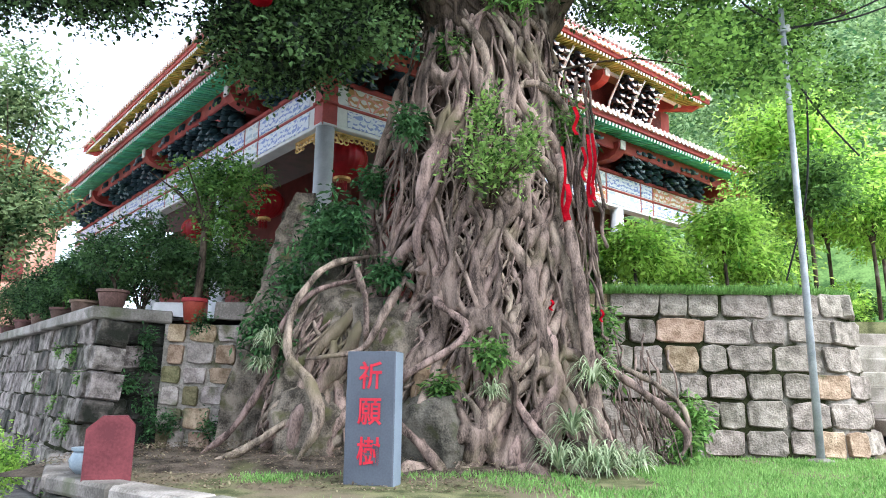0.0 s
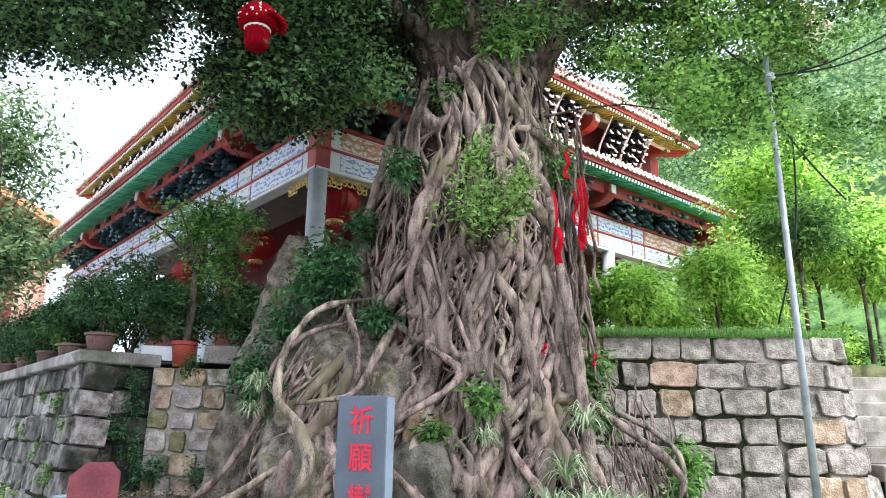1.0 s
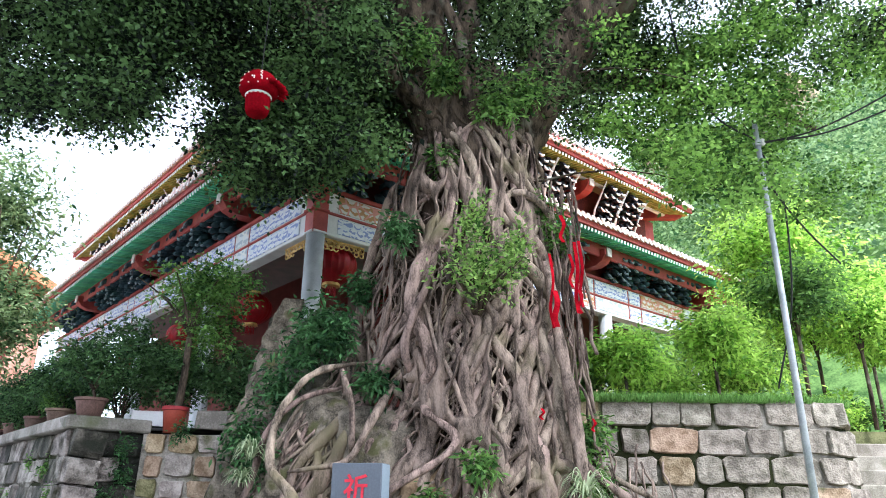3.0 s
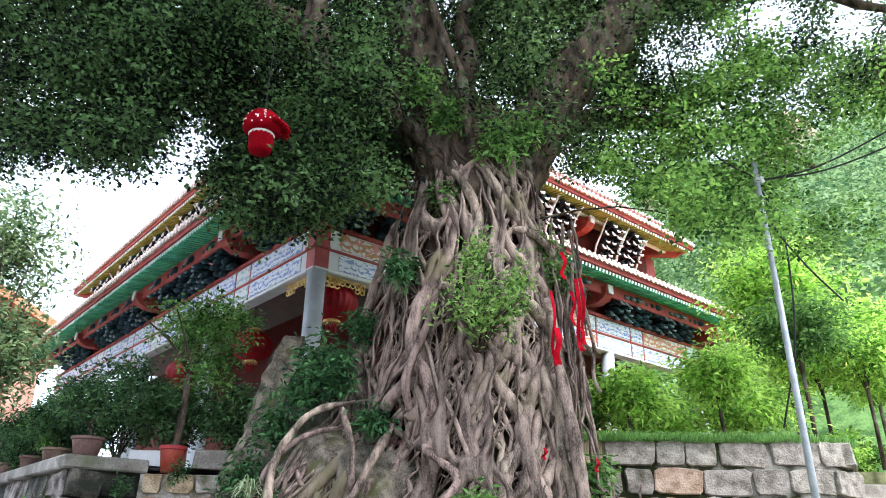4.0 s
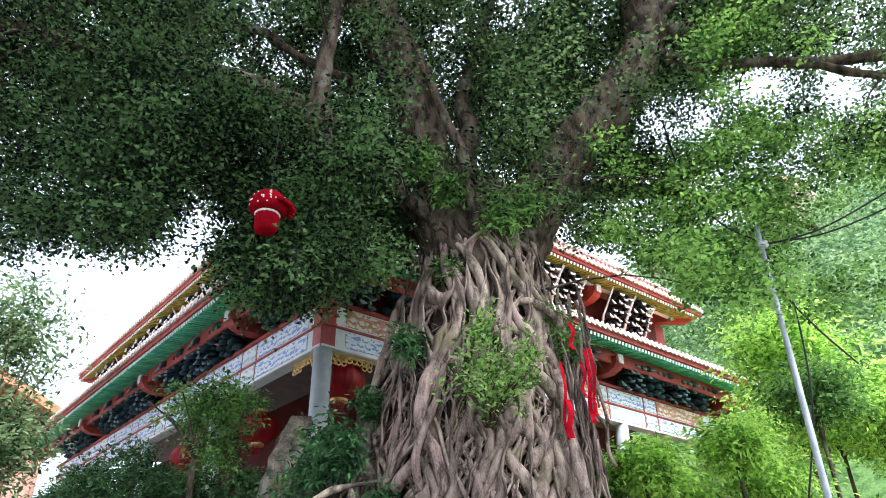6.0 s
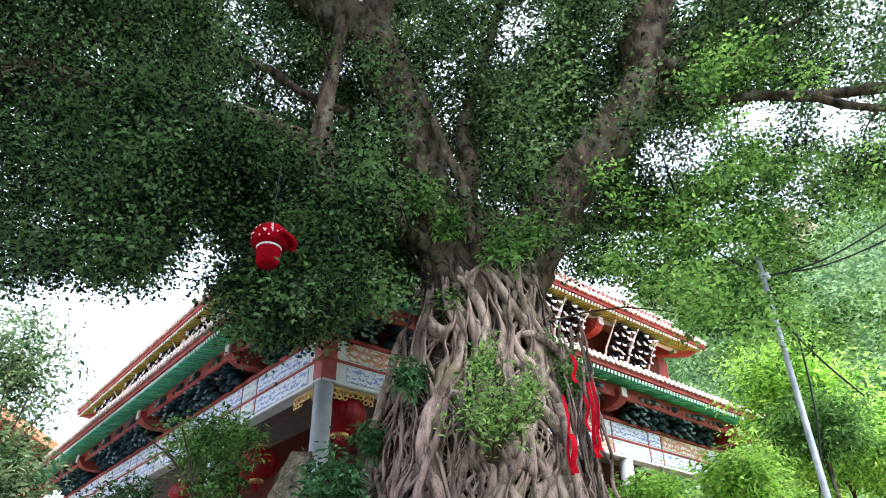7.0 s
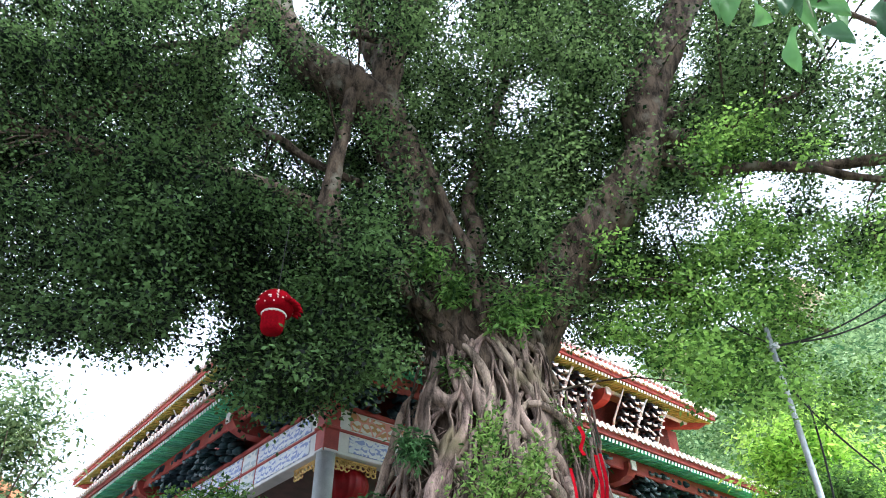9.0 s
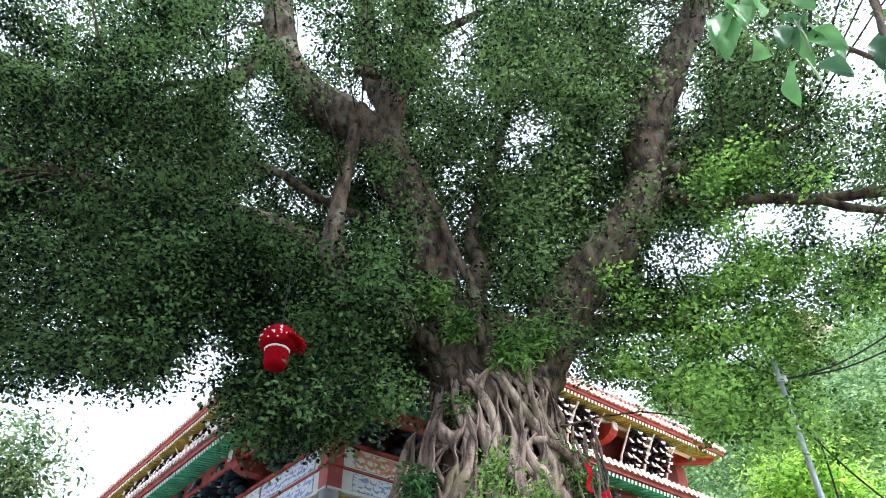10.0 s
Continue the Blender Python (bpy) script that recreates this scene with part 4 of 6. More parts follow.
# arms to the left
limb((-0.1, 7.15, 5.0, 0.2), (-0.81, 6.90, 5.80, 0.183), (-1.68, 6.70, 6.38, 0.168), (-2.52, 6.50, 6.69, 0.166), (-3.46, 6.30, 6.89, 0.156), (-4.25, 6.20, 6.99, 0.131), (-5.08, 6.00, 7.16, 0.088), (-6.08, 5.90, 7.29, 0.05))
limb((-2.62, 6.45, 10.5, 0.141), (-3.01, 6.45, 9.94, 0.146), (-3.47, 6.40, 9.22, 0.141), (-4.02, 6.40, 8.71, 0.13), (-4.47, 6.30, 8.00, 0.10), (-5.02, 6.20, 7.59, 0.058))
limb((-0.6, 6.85, 6.7, 0.06), (-1.83, 6.90, 7.47, 0.055), (-2.37, 6.90, 7.93, 0.06), (-2.98, 6.90, 8.18, 0.06), (-3.49, 6.80, 8.01, 0.05), (-4.01, 6.70, 7.65, 0.03))
limb((-3.3, 6.35, 9.4, 0.06), (-4.06, 6.20, 9.14, 0.05), (-4.86, 6.20, 8.77, 0.062), (-5.51, 6.20, 8.76, 0.064), (-6.53, 6.10, 9.21, 0.06), (-7.21, 6.00, 9.37, 0.04))
# the dark vine beside the great limb, the short stem in the fork, arms to the back
limb((-0.55, 6.60, 7.68, 0.06), (-0.18, 6.50, 6.84, 0.055), (0.06, 6.47, 6.08, 0.055), (0.26, 6.42, 5.49, 0.06), (0.33, 6.45, 4.88, 0.07), (0.4, 6.6, 4.5, 0.05))
limb((0.10, 6.90, 4.68, 0.163), (0.21, 6.70, 5.08, 0.144), (0.30, 6.70, 5.63, 0.144), (0.38, 6.80, 6.14, 0.123), (0.29, 7.00, 6.78, 0.087), (0.55, 7.30, 8.03, 0.073), (1.03, 7.60, 10.08, 0.067))
limb((1.0, 7.3, 5.0, 0.2), (1.8, 7.9, 5.9, 0.16), (2.9, 8.6, 6.4, 0.12), (4.4, 9.2, 6.6, 0.08), (6.0, 9.6, 6.3, 0.04))
limb((0.0, 7.4, 4.9, 0.2), (-0.9, 7.9, 5.8, 0.15), (-2.2, 8.0, 6.2, 0.1), (-3.6, 7.6, 6.4, 0.06))
limb((2.75, 6.6, 7.9, 0.1), (3.3, 6.8, 8.3, 0.09), (4.0, 7.0, 9.0, 0.07), (5.2, 7.0, 9.8, 0.04))

# roots that climb the two great limbs
for b, count in ((0, 9), (5, 6)):
    q = limb_paths[b]
    for k in range(count):
        n0, n1 = rr.randrange(2, 18), rr.randrange(34, 60)
        a, turn, w = rr.uniform(-1.4, 1.4), rr.uniform(-1.2, 1.2), rr.uniform(0.014, 0.038)
        pts = []
        for i in range(n0, n1, 2):
            t = a + turn * (i - n0) / (n1 - n0) + 0.25 * math.sin(i * 0.35 + k)
            pts.append((q[i, 0] + q[i, 3] * 0.99 * math.sin(t), q[i, 1] - q[i, 3] * 0.99 * math.cos(t), q[i, 2]))
        rad = w * np.linspace(1.2, 0.35, len(pts))
        tpart("root", Geo().tube(pts, rad, 8, 0.25, k), M["limb"])

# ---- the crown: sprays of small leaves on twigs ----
# crown's lower edge by heading from the camera, shaped to fit its view
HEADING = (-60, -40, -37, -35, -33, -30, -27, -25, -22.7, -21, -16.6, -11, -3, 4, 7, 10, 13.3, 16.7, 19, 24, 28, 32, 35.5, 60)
VIEW_EDGE = (26, 27, 26, 19.5, 16, 17, 19.5, 20.2, 20, 23, 25.6, 29, 33, 27, 26, 23.5, 22, 23.2, 24.3, 24.6, 25.3, 24.4, 23, 22)
# thin places fitted to the camera's view: heading, height, and their half widths in degrees
VIEW_GAPS = ((22.3, 29.5, 2.4, 3.0), (-21.3, 37.5, 1.0, 1.2), (-25.4, 36.5, 0.8, 0.9), (-31.5, 38, 2.5, 1.2), (-37, 35.5, 2.5, 1.3), (-8.4, 48.4, 1.3, 1.6), (-42.5, 44, 3, 2.2), (-34.5, 25.2, 4.5, 2.4), (19, 56, 2.0, 1.6), (-1, 57, 1.6, 2.2))


# leaves are kept off the camera's sight lines to the great limbs and lantern
SIGHT_LINES = [Vector((q[0], q[1], q[2] - 0.71)).normalized() for k in (0, 4, 5) for q in limb_paths[k][::6] if q[2] < 10.5]
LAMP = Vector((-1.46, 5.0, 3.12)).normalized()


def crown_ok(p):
    """Inside the crown as shaped to fit the camera's view: above its lower edge, off the sight lines to the great limbs
    and clear of the thin places.
    """
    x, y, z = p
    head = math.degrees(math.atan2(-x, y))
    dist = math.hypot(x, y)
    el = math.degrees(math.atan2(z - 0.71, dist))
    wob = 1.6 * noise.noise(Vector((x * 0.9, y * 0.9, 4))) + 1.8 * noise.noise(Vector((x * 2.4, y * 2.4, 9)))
    if el < float(np.interp(head, HEADING, VIEW_EDGE)) + wob + 1.7:
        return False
    for h, e, a, b in VIEW_GAPS:
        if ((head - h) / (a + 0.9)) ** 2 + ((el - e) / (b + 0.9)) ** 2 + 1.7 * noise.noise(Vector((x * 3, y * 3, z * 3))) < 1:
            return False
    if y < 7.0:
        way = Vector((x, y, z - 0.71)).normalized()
        near = max(way.dot(w) for w in SIGHT_LINES)
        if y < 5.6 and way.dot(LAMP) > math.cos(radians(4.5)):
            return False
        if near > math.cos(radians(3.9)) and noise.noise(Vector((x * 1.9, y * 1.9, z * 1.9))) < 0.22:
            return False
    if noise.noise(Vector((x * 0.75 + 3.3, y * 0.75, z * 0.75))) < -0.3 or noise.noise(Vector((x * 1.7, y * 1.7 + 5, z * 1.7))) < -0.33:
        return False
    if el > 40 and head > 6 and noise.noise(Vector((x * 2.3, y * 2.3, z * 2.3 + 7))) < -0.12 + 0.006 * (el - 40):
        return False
    return ((x - 0.0) / 9.0) ** 2 + ((y - 7.2) / 5.2) ** 2 + ((z - 6.5) / 7.4) ** 2 < 1


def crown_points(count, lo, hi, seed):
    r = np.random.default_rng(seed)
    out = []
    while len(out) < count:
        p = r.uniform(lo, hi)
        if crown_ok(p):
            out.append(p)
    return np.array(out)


def twigs(centres, seed, drop=0.5):
    """A thin bent twig from each spray back towards the nearest limb."""
    r = random.Random(seed)
    every = np.vstack([q[:, :3] for q in limb_paths])
    g = Geo()
    for c in centres:
        d = np.linalg.norm(every - c, axis=1)
        a = every[int(np.argmin(d + np.abs(every[:, 2] - c[2]) * 0.2))]
        m = (a + c) / 2 + np.array([r.uniform(-0.2, 0.2), r.uniform(-0.2, 0.2), 0.1 + 0.1 * float(d.min())])
        q = smooth_path([a, m, c], 7)
        g.tube(q, [0.017, 0.014, 0.012, 0.01, 0.008, 0.006, 0.004], 5)
    return g


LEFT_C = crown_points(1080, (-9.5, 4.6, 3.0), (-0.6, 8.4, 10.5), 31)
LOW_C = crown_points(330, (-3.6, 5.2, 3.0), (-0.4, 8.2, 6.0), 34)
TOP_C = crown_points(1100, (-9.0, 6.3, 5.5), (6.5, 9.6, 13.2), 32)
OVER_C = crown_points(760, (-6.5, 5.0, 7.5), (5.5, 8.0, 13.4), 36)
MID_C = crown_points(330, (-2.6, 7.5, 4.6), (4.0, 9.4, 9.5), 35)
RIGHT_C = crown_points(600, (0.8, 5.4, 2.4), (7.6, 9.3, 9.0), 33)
rng = np.random.default_rng(77)
# sprays outside the view, added overhead to keep the sun off trunk and crown
SHADE_C = np.array([p for p in np.random.default_rng(38).uniform((-9.0, 0.6, 7.5), (7.0, 5.2, 10.5), (1600, 3))
                    if math.degrees(math.atan2(p[2] - 0.71, math.hypot(p[0], p[1]))) > 68 or abs(math.degrees(math.atan2(p[0], p[1]))) > 66])
v = spray_leaves(rng, SHADE_C, np.array([0.4, 0.4, 0.22]), 55, 0.16)
part("crown", quads_mesh("crown", v, 4, LEAF, M["crown"]), M["crown"], TREE, "foliage reaching forward over the path", at=Matrix.Translation(-T0))
tagged(tpart("twig_mass", twigs(SHADE_C[::45], 5), M["limb"]), kind="stuff")
FORK_C = np.vstack([rng.uniform((-1.3, 6.1, 4.9), (0.2, 6.4, 5.9), (16, 3)), rng.uniform((0.35, 6.2, 4.6), (1.3, 6.5, 6.3), (26, 3)), rng.uniform((-0.9, 6.2, 6.2), (-0.3, 6.35, 7.3), (7, 3))])
v = spray_leaves(rng, FORK_C, np.array([0.24, 0.18, 0.15]), 60, 0.07)
part("crown", quads_mesh("crown", v, 4, LEAF, M["crown"]), M["crown"], TREE, "sprouting leaves in the fork", at=Matrix.Translation(-T0))


def sun_toned(q):
    """Sprays right of the great limb in the camera's view, given the painted sunlight."""
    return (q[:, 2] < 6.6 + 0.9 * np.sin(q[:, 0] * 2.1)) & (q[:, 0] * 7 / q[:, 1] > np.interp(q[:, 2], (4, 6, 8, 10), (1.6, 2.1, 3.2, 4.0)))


TONED_C = np.vstack([q[sun_toned(q)] for q in (TOP_C, MID_C)])
TOP_C, MID_C = TOP_C[~sun_toned(TOP_C)], np.vstack([MID_C[~sun_toned(MID_C)], RIGHT_C[~sun_toned(RIGHT_C)]])
RIGHT_C = RIGHT_C[sun_toned(RIGHT_C)]
# leaf tone follows the light: shade at left, sunlight at right, put in colour
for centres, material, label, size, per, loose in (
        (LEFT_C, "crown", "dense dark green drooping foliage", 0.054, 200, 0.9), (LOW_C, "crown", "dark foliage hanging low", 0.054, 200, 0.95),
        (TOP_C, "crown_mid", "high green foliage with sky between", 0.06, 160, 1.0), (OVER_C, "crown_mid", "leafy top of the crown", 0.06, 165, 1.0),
        (MID_C, "crown_mid", "green foliage between the great limbs", 0.06, 165, 1.0), (TONED_C, "crown_light", "light green foliage above the temple", 0.06, 160, 0.9),
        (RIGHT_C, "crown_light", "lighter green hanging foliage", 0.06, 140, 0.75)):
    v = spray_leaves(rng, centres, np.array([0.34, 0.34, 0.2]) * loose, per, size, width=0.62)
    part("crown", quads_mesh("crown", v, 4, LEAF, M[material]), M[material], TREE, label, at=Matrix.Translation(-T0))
tagged(tpart("twig_mass", twigs(np.vstack([LEFT_C[::9], TOP_C[::9], OVER_C[::9], RIGHT_C[::12]]), 3), M["limb"]), kind="stuff")


# ---- the temple hall: u runs along its right face, v along its left face ----
HALL = empty("temple_hall", pose(-1.9, 10.5, LIFT, 0, 0, 40), "two-tiered temple hall with red beams and green painted eaves", "temple")
LU, LV = 12.7, 15.6          # lengths of the two faces
random.seed(8)


def face(side, s, o, z):
    """Local pose on a face: s along it, o outwards from the column line, z up; x of the pose runs along the face, y inwards."""
    if side == "u":
        return Matrix.Translation((s, -o, z))
    return Matrix.Translation((-o, s, z)) @ Matrix.Rotation(-math.pi / 2, 4, "Z")


def hpart(name, geo, material, parent=None, label="", smooth=False, at=None):
    return part(name, geo, M[material], parent or HALL, label, smooth, at)


SIDES = (("u", LU), ("v", LV))
# floor, inner walls, ceiling; the porch shade is put into the darker red
hpart("plinth", Geo().box((LU + 1.2, LV + 1.2, 0.3), (LU / 2, LV / 2, -0.13), 0.02), "cap", label="low granite plinth")
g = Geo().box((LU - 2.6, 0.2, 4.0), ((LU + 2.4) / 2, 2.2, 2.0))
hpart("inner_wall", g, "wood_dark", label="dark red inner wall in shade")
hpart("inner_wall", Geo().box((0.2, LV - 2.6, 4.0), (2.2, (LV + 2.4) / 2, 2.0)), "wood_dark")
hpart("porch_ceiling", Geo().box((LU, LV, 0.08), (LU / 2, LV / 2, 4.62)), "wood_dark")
# low salmon parapet along the right face
hpart("parapet", Geo().box((LU - 3.4, 0.18, 1.5), (LU / 2 + 1.6, 0.3, 0.9), 0.02), "salmon", label="salmon plastered low wall")
# columns
col = Geo().lathe([(0.2, 0), (0.2, 0.1), (0.15, 0.16), (0.15, 3.3)], 20)
col_mesh = mesh_of("column", col, M["column"], True)
for u, v in [(0, 0)] + [(3.8 * k, 0) for k in (1, 2, 3)] + [(0, 3.85 * k) for k in (1, 2, 3)]:
    c = hpart("column", col_mesh, "column", label="round pale grey column", at=Matrix.Translation((min(u, LU), min(v, LV), 0)))
    if u == v == 0:
        hpart("red_block", Geo().box((0.27, 0.27, 0.78), bevel=0.01), "wood_red", c, "red block on the column", at=Matrix.Translation((0, 0, 3.69)))
# painted beams: white body, red rails, panels between
for side, length in SIDES:
    beam = hpart("beam", Geo().box((length + 0.2, 0.22, 0.76), face(side, length / 2, 0.0, 3.68)), "white", label="white painted beam")
    for z, h, pr in ((4.09, 0.075, 0.05), (3.69, 0.05, 0.02)):
        hpart("rail", Geo().box((length + 0.36, 0.22 + 2 * pr, h), face(side, length / 2, 0.0, z), 0.01), "wood_red", beam)
    hpart("rail", Geo().box((length + 0.3, 0.25, 0.04), face(side, length / 2, 0.0, 3.32), 0.01), "white", beam)
    s, k = 0.3, 0
    while s < length - 0.2:
        w = (1.9, 0.6, 1.3, 0.5)[k % 4]
        w = min(w, length - s)
        for z, h in ((3.885, 0.29), (3.505, 0.27)):
            m = ("panel_blue", "panel_gold", "panel_grey", "panel_blue")[(k + (z > 3.7)) % 4 if side == "u" else (0, 2, 0, 3)[k % 4]]
            hpart("panel", Geo().box((w - 0.06, 0.02, h), bevel=0.004), m, beam, at=face(side, s + w / 2, 0.115, z))
        hpart("stile", Geo().box((0.03, 0.024, 0.7), bevel=0.004), "wood_red", beam, at=face(side, s + w - 0.005, 0.112, 3.69))
        s += w
        k += 1


def knob(g, x, y, z, rx, ry, rz):
    """A rounded cloud-shaped boss."""
    g.lathe([(0.02, -1), (0.62, -0.75), (1, -0.1), (0.8, 0.55), (0.05, 0.95)], 9, Matrix.Translation((x, y, z)) @ Matrix.Rotation(0.5, 4, "X") @ Matrix.Diagonal((rx, ry, rz, 1)))


def bracket_geo(rows, rise):
    """A cluster of stepped cloud-shaped bosses on bracket arms; x along the wall, y inwards, z up."""
    g = Geo()
    for i in range(rows):
        o, z = 0.08 + 0.12 * i, 0.08 + rise * i
        g.box((0.5, 0.14, 0.06), (0, -o + 0.14, z + 0.05), 0.015)
        for x in ((-0.32, -0.11, 0.11, 0.32) if i % 2 == 0 else (-0.22, 0, 0.22)):
            knob(g, x, -o - 0.04 - 0.05 * math.sin(9 * x + 2 * i), z + 0.03 * math.sin(13 * x + i), 0.085, 0.15, 0.075)
            g.box((0.05, 0.22, 0.09), (x, -o + 0.1, z - 0.02), 0.015)
    return g


def edge_geo(rows, rise, struts):
    """Pale painted rims of a bracket cluster."""
    g = Geo()
    for i in range(rows):
        o, z = 0.08 + 0.12 * i, 0.08 + rise * i
        for x in ((-0.32, -0.11, 0.11, 0.32) if i % 2 == 0 else (-0.22, 0, 0.22)):
            c = (i % 2) * 0.9 - 0.45
            g.tube([(x + 0.1 * math.sin(a + c), -o - 0.17 - 0.05 * math.sin(9 * x + 2 * i), z - 0.02 + 0.03 * math.sin(13 * x + i) - 0.07 * math.cos(a + c)) for a in (-1.2, -0.5, 0.2, 0.9)], [0.012, 0.03, 0.032, 0.012], 5)
    if struts:
        for x in (-0.44, 0.44):
            g.tube([(x * 0.92, -0.12, 0.0), (x, -0.3, 0.35), (x * 0.94, -0.55, 0.68), (x * 1.06, -0.85, 0.95)], [0.034, 0.034, 0.028, 0.018], 6)
    return g


BR_DARK, BR_PALE = mesh_of("bracket", bracket_geo(4, 0.125), M["teal"], True), mesh_of("bracket", bracket_geo(6, 0.15), M["knob"], True)
EDGE = mesh_of("pale_edge", edge_geo(6, 0.15, True), M["white"], True)
EDGE_TEAL = mesh_of("pale_edge", edge_geo(4, 0.125, False), M["greyteal"], True)


DRIP = [(-0.075, 0.03), (-0.05, -0.03), (0, -0.06), (0.05, -0.03), (0.075, 0.03)]
RAFTER = mesh_of("rafter", Geo().box((0.066, 0.46, 0.075)), M["green"])
TILE_CAP = mesh_of("tile_cap", Geo().lathe([(0.06, -0.32), (0.06, 0.0)], 10), M["tile"])
DRIP_TILE = mesh_of("drip_tile", Geo().prism(DRIP, 0.02), M["tile_white"])


def tier(z, o, inset, lu, lv, under, pale):
    """One eave round the two faces: brackets, beam ends, boards, rafters with white ends, fascia, tile ends and the roof slope."""
    br, ed = (BR_PALE, EDGE) if pale else (BR_DARK, EDGE_TEAL)
    start, sides = inset, (("u", lu), ("v", lv))
    for side, length in sides:
        step = 0.92
        n = int((length - start) / step)
        for i in range(n):
            s = start + 0.42 + i * step
            scale = Matrix.Diagonal((1.0, 0.95, 0.98, 1)) if not pale else Matrix.Diagonal((1.0, 0.8, 1.05, 1))
            if i % 5 == 2:
                nose = [(-0.2, 0.18), (0.3, 0.18), (0.48, 0.25), (0.58, 0.38), (0.58, 0.5), (-0.2, 0.56)]
                b = hpart("beam_end", Geo().prism(nose, 0.26), "wood_red", label="red beam end with pale tip",
                          at=face(side, s, -inset + (0.06 if pale else 0.16), z - 0.58) @ Matrix.Rotation(-math.pi / 2, 4, "Z"))
                hpart("tip", Geo().box((0.03, 0.17, 0.2), bevel=0.005), "tile_white", b, at=Matrix.Translation((0.597, 0, 0.44)))
            else:
                b = hpart("bracket", br, "teal", label="", at=face(side, s + random.uniform(-0.06, 0.06), -inset + 0.1, z - (0.98 if pale else 0.5)) @ scale)
                if pale or i % 2 == 0:
                    tagged(hpart("pale_edge", ed, "white", b), kind="stuff")
        # boards behind and above the brackets, their shade put into the colour
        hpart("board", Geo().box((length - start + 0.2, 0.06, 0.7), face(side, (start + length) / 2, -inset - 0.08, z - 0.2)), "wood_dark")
        hi = 0.06
        sl = math.atan2(0.3, 0.95)
        w = length - start + 2 * (o + inset)
        mid = start + (length - start) / 2
        hpart("soffit", Geo().box((w, 1.0 + 0.0, 0.03), face(side, mid, o - 0.50, z + 0.22 + hi) @ Matrix.Rotation(sl, 4, "X")), "wood_red", label="red soffit boards")
        hpart("purlin", Geo().box((w - 0.5, 0.09, 0.09), face(side, mid, o - 0.5, z + 0.05), 0.02), "wood_red" if not pale else "white")
        if not pale:
            hpart("eave_board", Geo().box((w - 0.9, 0.06, 0.3), face(side, mid, o - 0.47, z - 0.07), 0.01), "wood_red", label="red board under the eave")
        # rafters
        g, ends = Geo(), Geo()
        n = int(w / 0.115)
        for i in range(n):
            s = mid - w / 2 + 0.05 + i * 0.115
            at = face(side, s, o - 0.23, z + 0.08) @ Matrix.Rotation(0.1, 4, "X")
            if pale:
                g.box((0.066, 0.46, 0.075), at)
            else:
                hpart("rafter", RAFTER, under, at=at)
            ends.box((0.058, 0.012, 0.062), face(side, s, o + 0.002, z + 0.055) @ Matrix.Rotation(sl, 4, "X"))
        if pale:
            tagged(hpart("rafter_work", g, under), kind="stuff")
        tagged(hpart("rafter_tip", ends, "white"), kind="stuff")
        hpart("fascia", Geo().box((w + 0.06, 0.04, 0.12), face(side, mid, o + 0.02, z + 0.165), 0.008), "wood_red", label="red fascia board")
        # tile ends: round caps and drip tiles
        caps, drip = Geo(), Geo()
        n = int(w / 0.17)
        for i in range(n):
            s = mid - w / 2 + 0.08 + i * 0.17
            at = face(side, s, o + 0.12, z + 0.27)
            tip = at @ Matrix.Translation((0.085, 0.02, -0.025))
            if pale:
                caps.lathe([(0.06, -0.32), (0.06, 0.0)], 10, at @ Matrix.Rotation(math.pi / 2, 4, "X"))
                drip.prism(DRIP, 0.02, tip)
            else:
                hpart("tile_cap", TILE_CAP, "tile", at=at @ Matrix.Rotation(math.pi / 2, 4, "X"))
                hpart("drip_tile", DRIP_TILE, "tile_white", at=tip)
        if pale:
            tagged(hpart("tile_work", caps, "tile"), kind="stuff")
            tagged(hpart("drip_work", drip, "tile_white"), kind="stuff")
        # the slope above, with ribs
        slope = Geo().box((w, 1.7, 0.05), face(side, mid, o - 0.75, z + 0.62) @ Matrix.Rotation(0.42, 4, "X"))
        roof = hpart("roof_slope", slope, "roof", label="orange glazed tile slope")


tier(4.6, 1.05, 0.0, LU, LV, "green", False)
# upper storey
hpart("upper_wall", Geo().box((LU - 2.2, 0.2, 2.0), (LU / 2 - 0.15, 1.0, 5.9)), "wood_red", label="red upper wall")
hpart("upper_wall", Geo().box((0.2, LV - 1.5, 2.0), (1.0, LV / 2 + 0.2, 5.9)), "wood_red")
tier(6.9, 0.07, 0.85, LU - 1.75, LV - 0.4, "lime", True)
# ridge above the upper eave: red band with pale scallops
for side, length in (("u", LU - 2.1), ("v", LV - 0.2)):
    hpart("ridge", Geo().box((length - 0.2, 0.16, 0.24), face(side, (length + 0.4) / 2, -0.1, 7.32), 0.02), "wood_red", label="red ridge band with pale tile ends")
    caps = Geo()
    for i in range(int((length - 0.2) / 0.16)):
        caps.lathe([(0.05, -0.14), (0.05, 0.06)], 8, face(side, 0.4 + 0.16 * i, -0.04, 7.48) @ Matrix.Rotation(math.pi / 2, 4, "X"))
    tagged(hpart("ridge_tile_work", caps, "tile_white"), kind="stuff")
hpart("main_roof", Geo().add([(0.6, 0.6, 7.4), (LU - 1.5, 0.6, 7.4), (LU - 1.5, LV - 0.6, 7.4), (0.6, LV - 0.6, 7.4), (LU / 2, 3.6, 8.1), (LU / 2, LV - 3.6, 8.1)],
      [(0, 1, 4), (1, 2, 5, 4), (2, 3, 5), (3, 0, 4, 5), (0, 3, 2, 1)]), "roof", label="low tiled main roof")
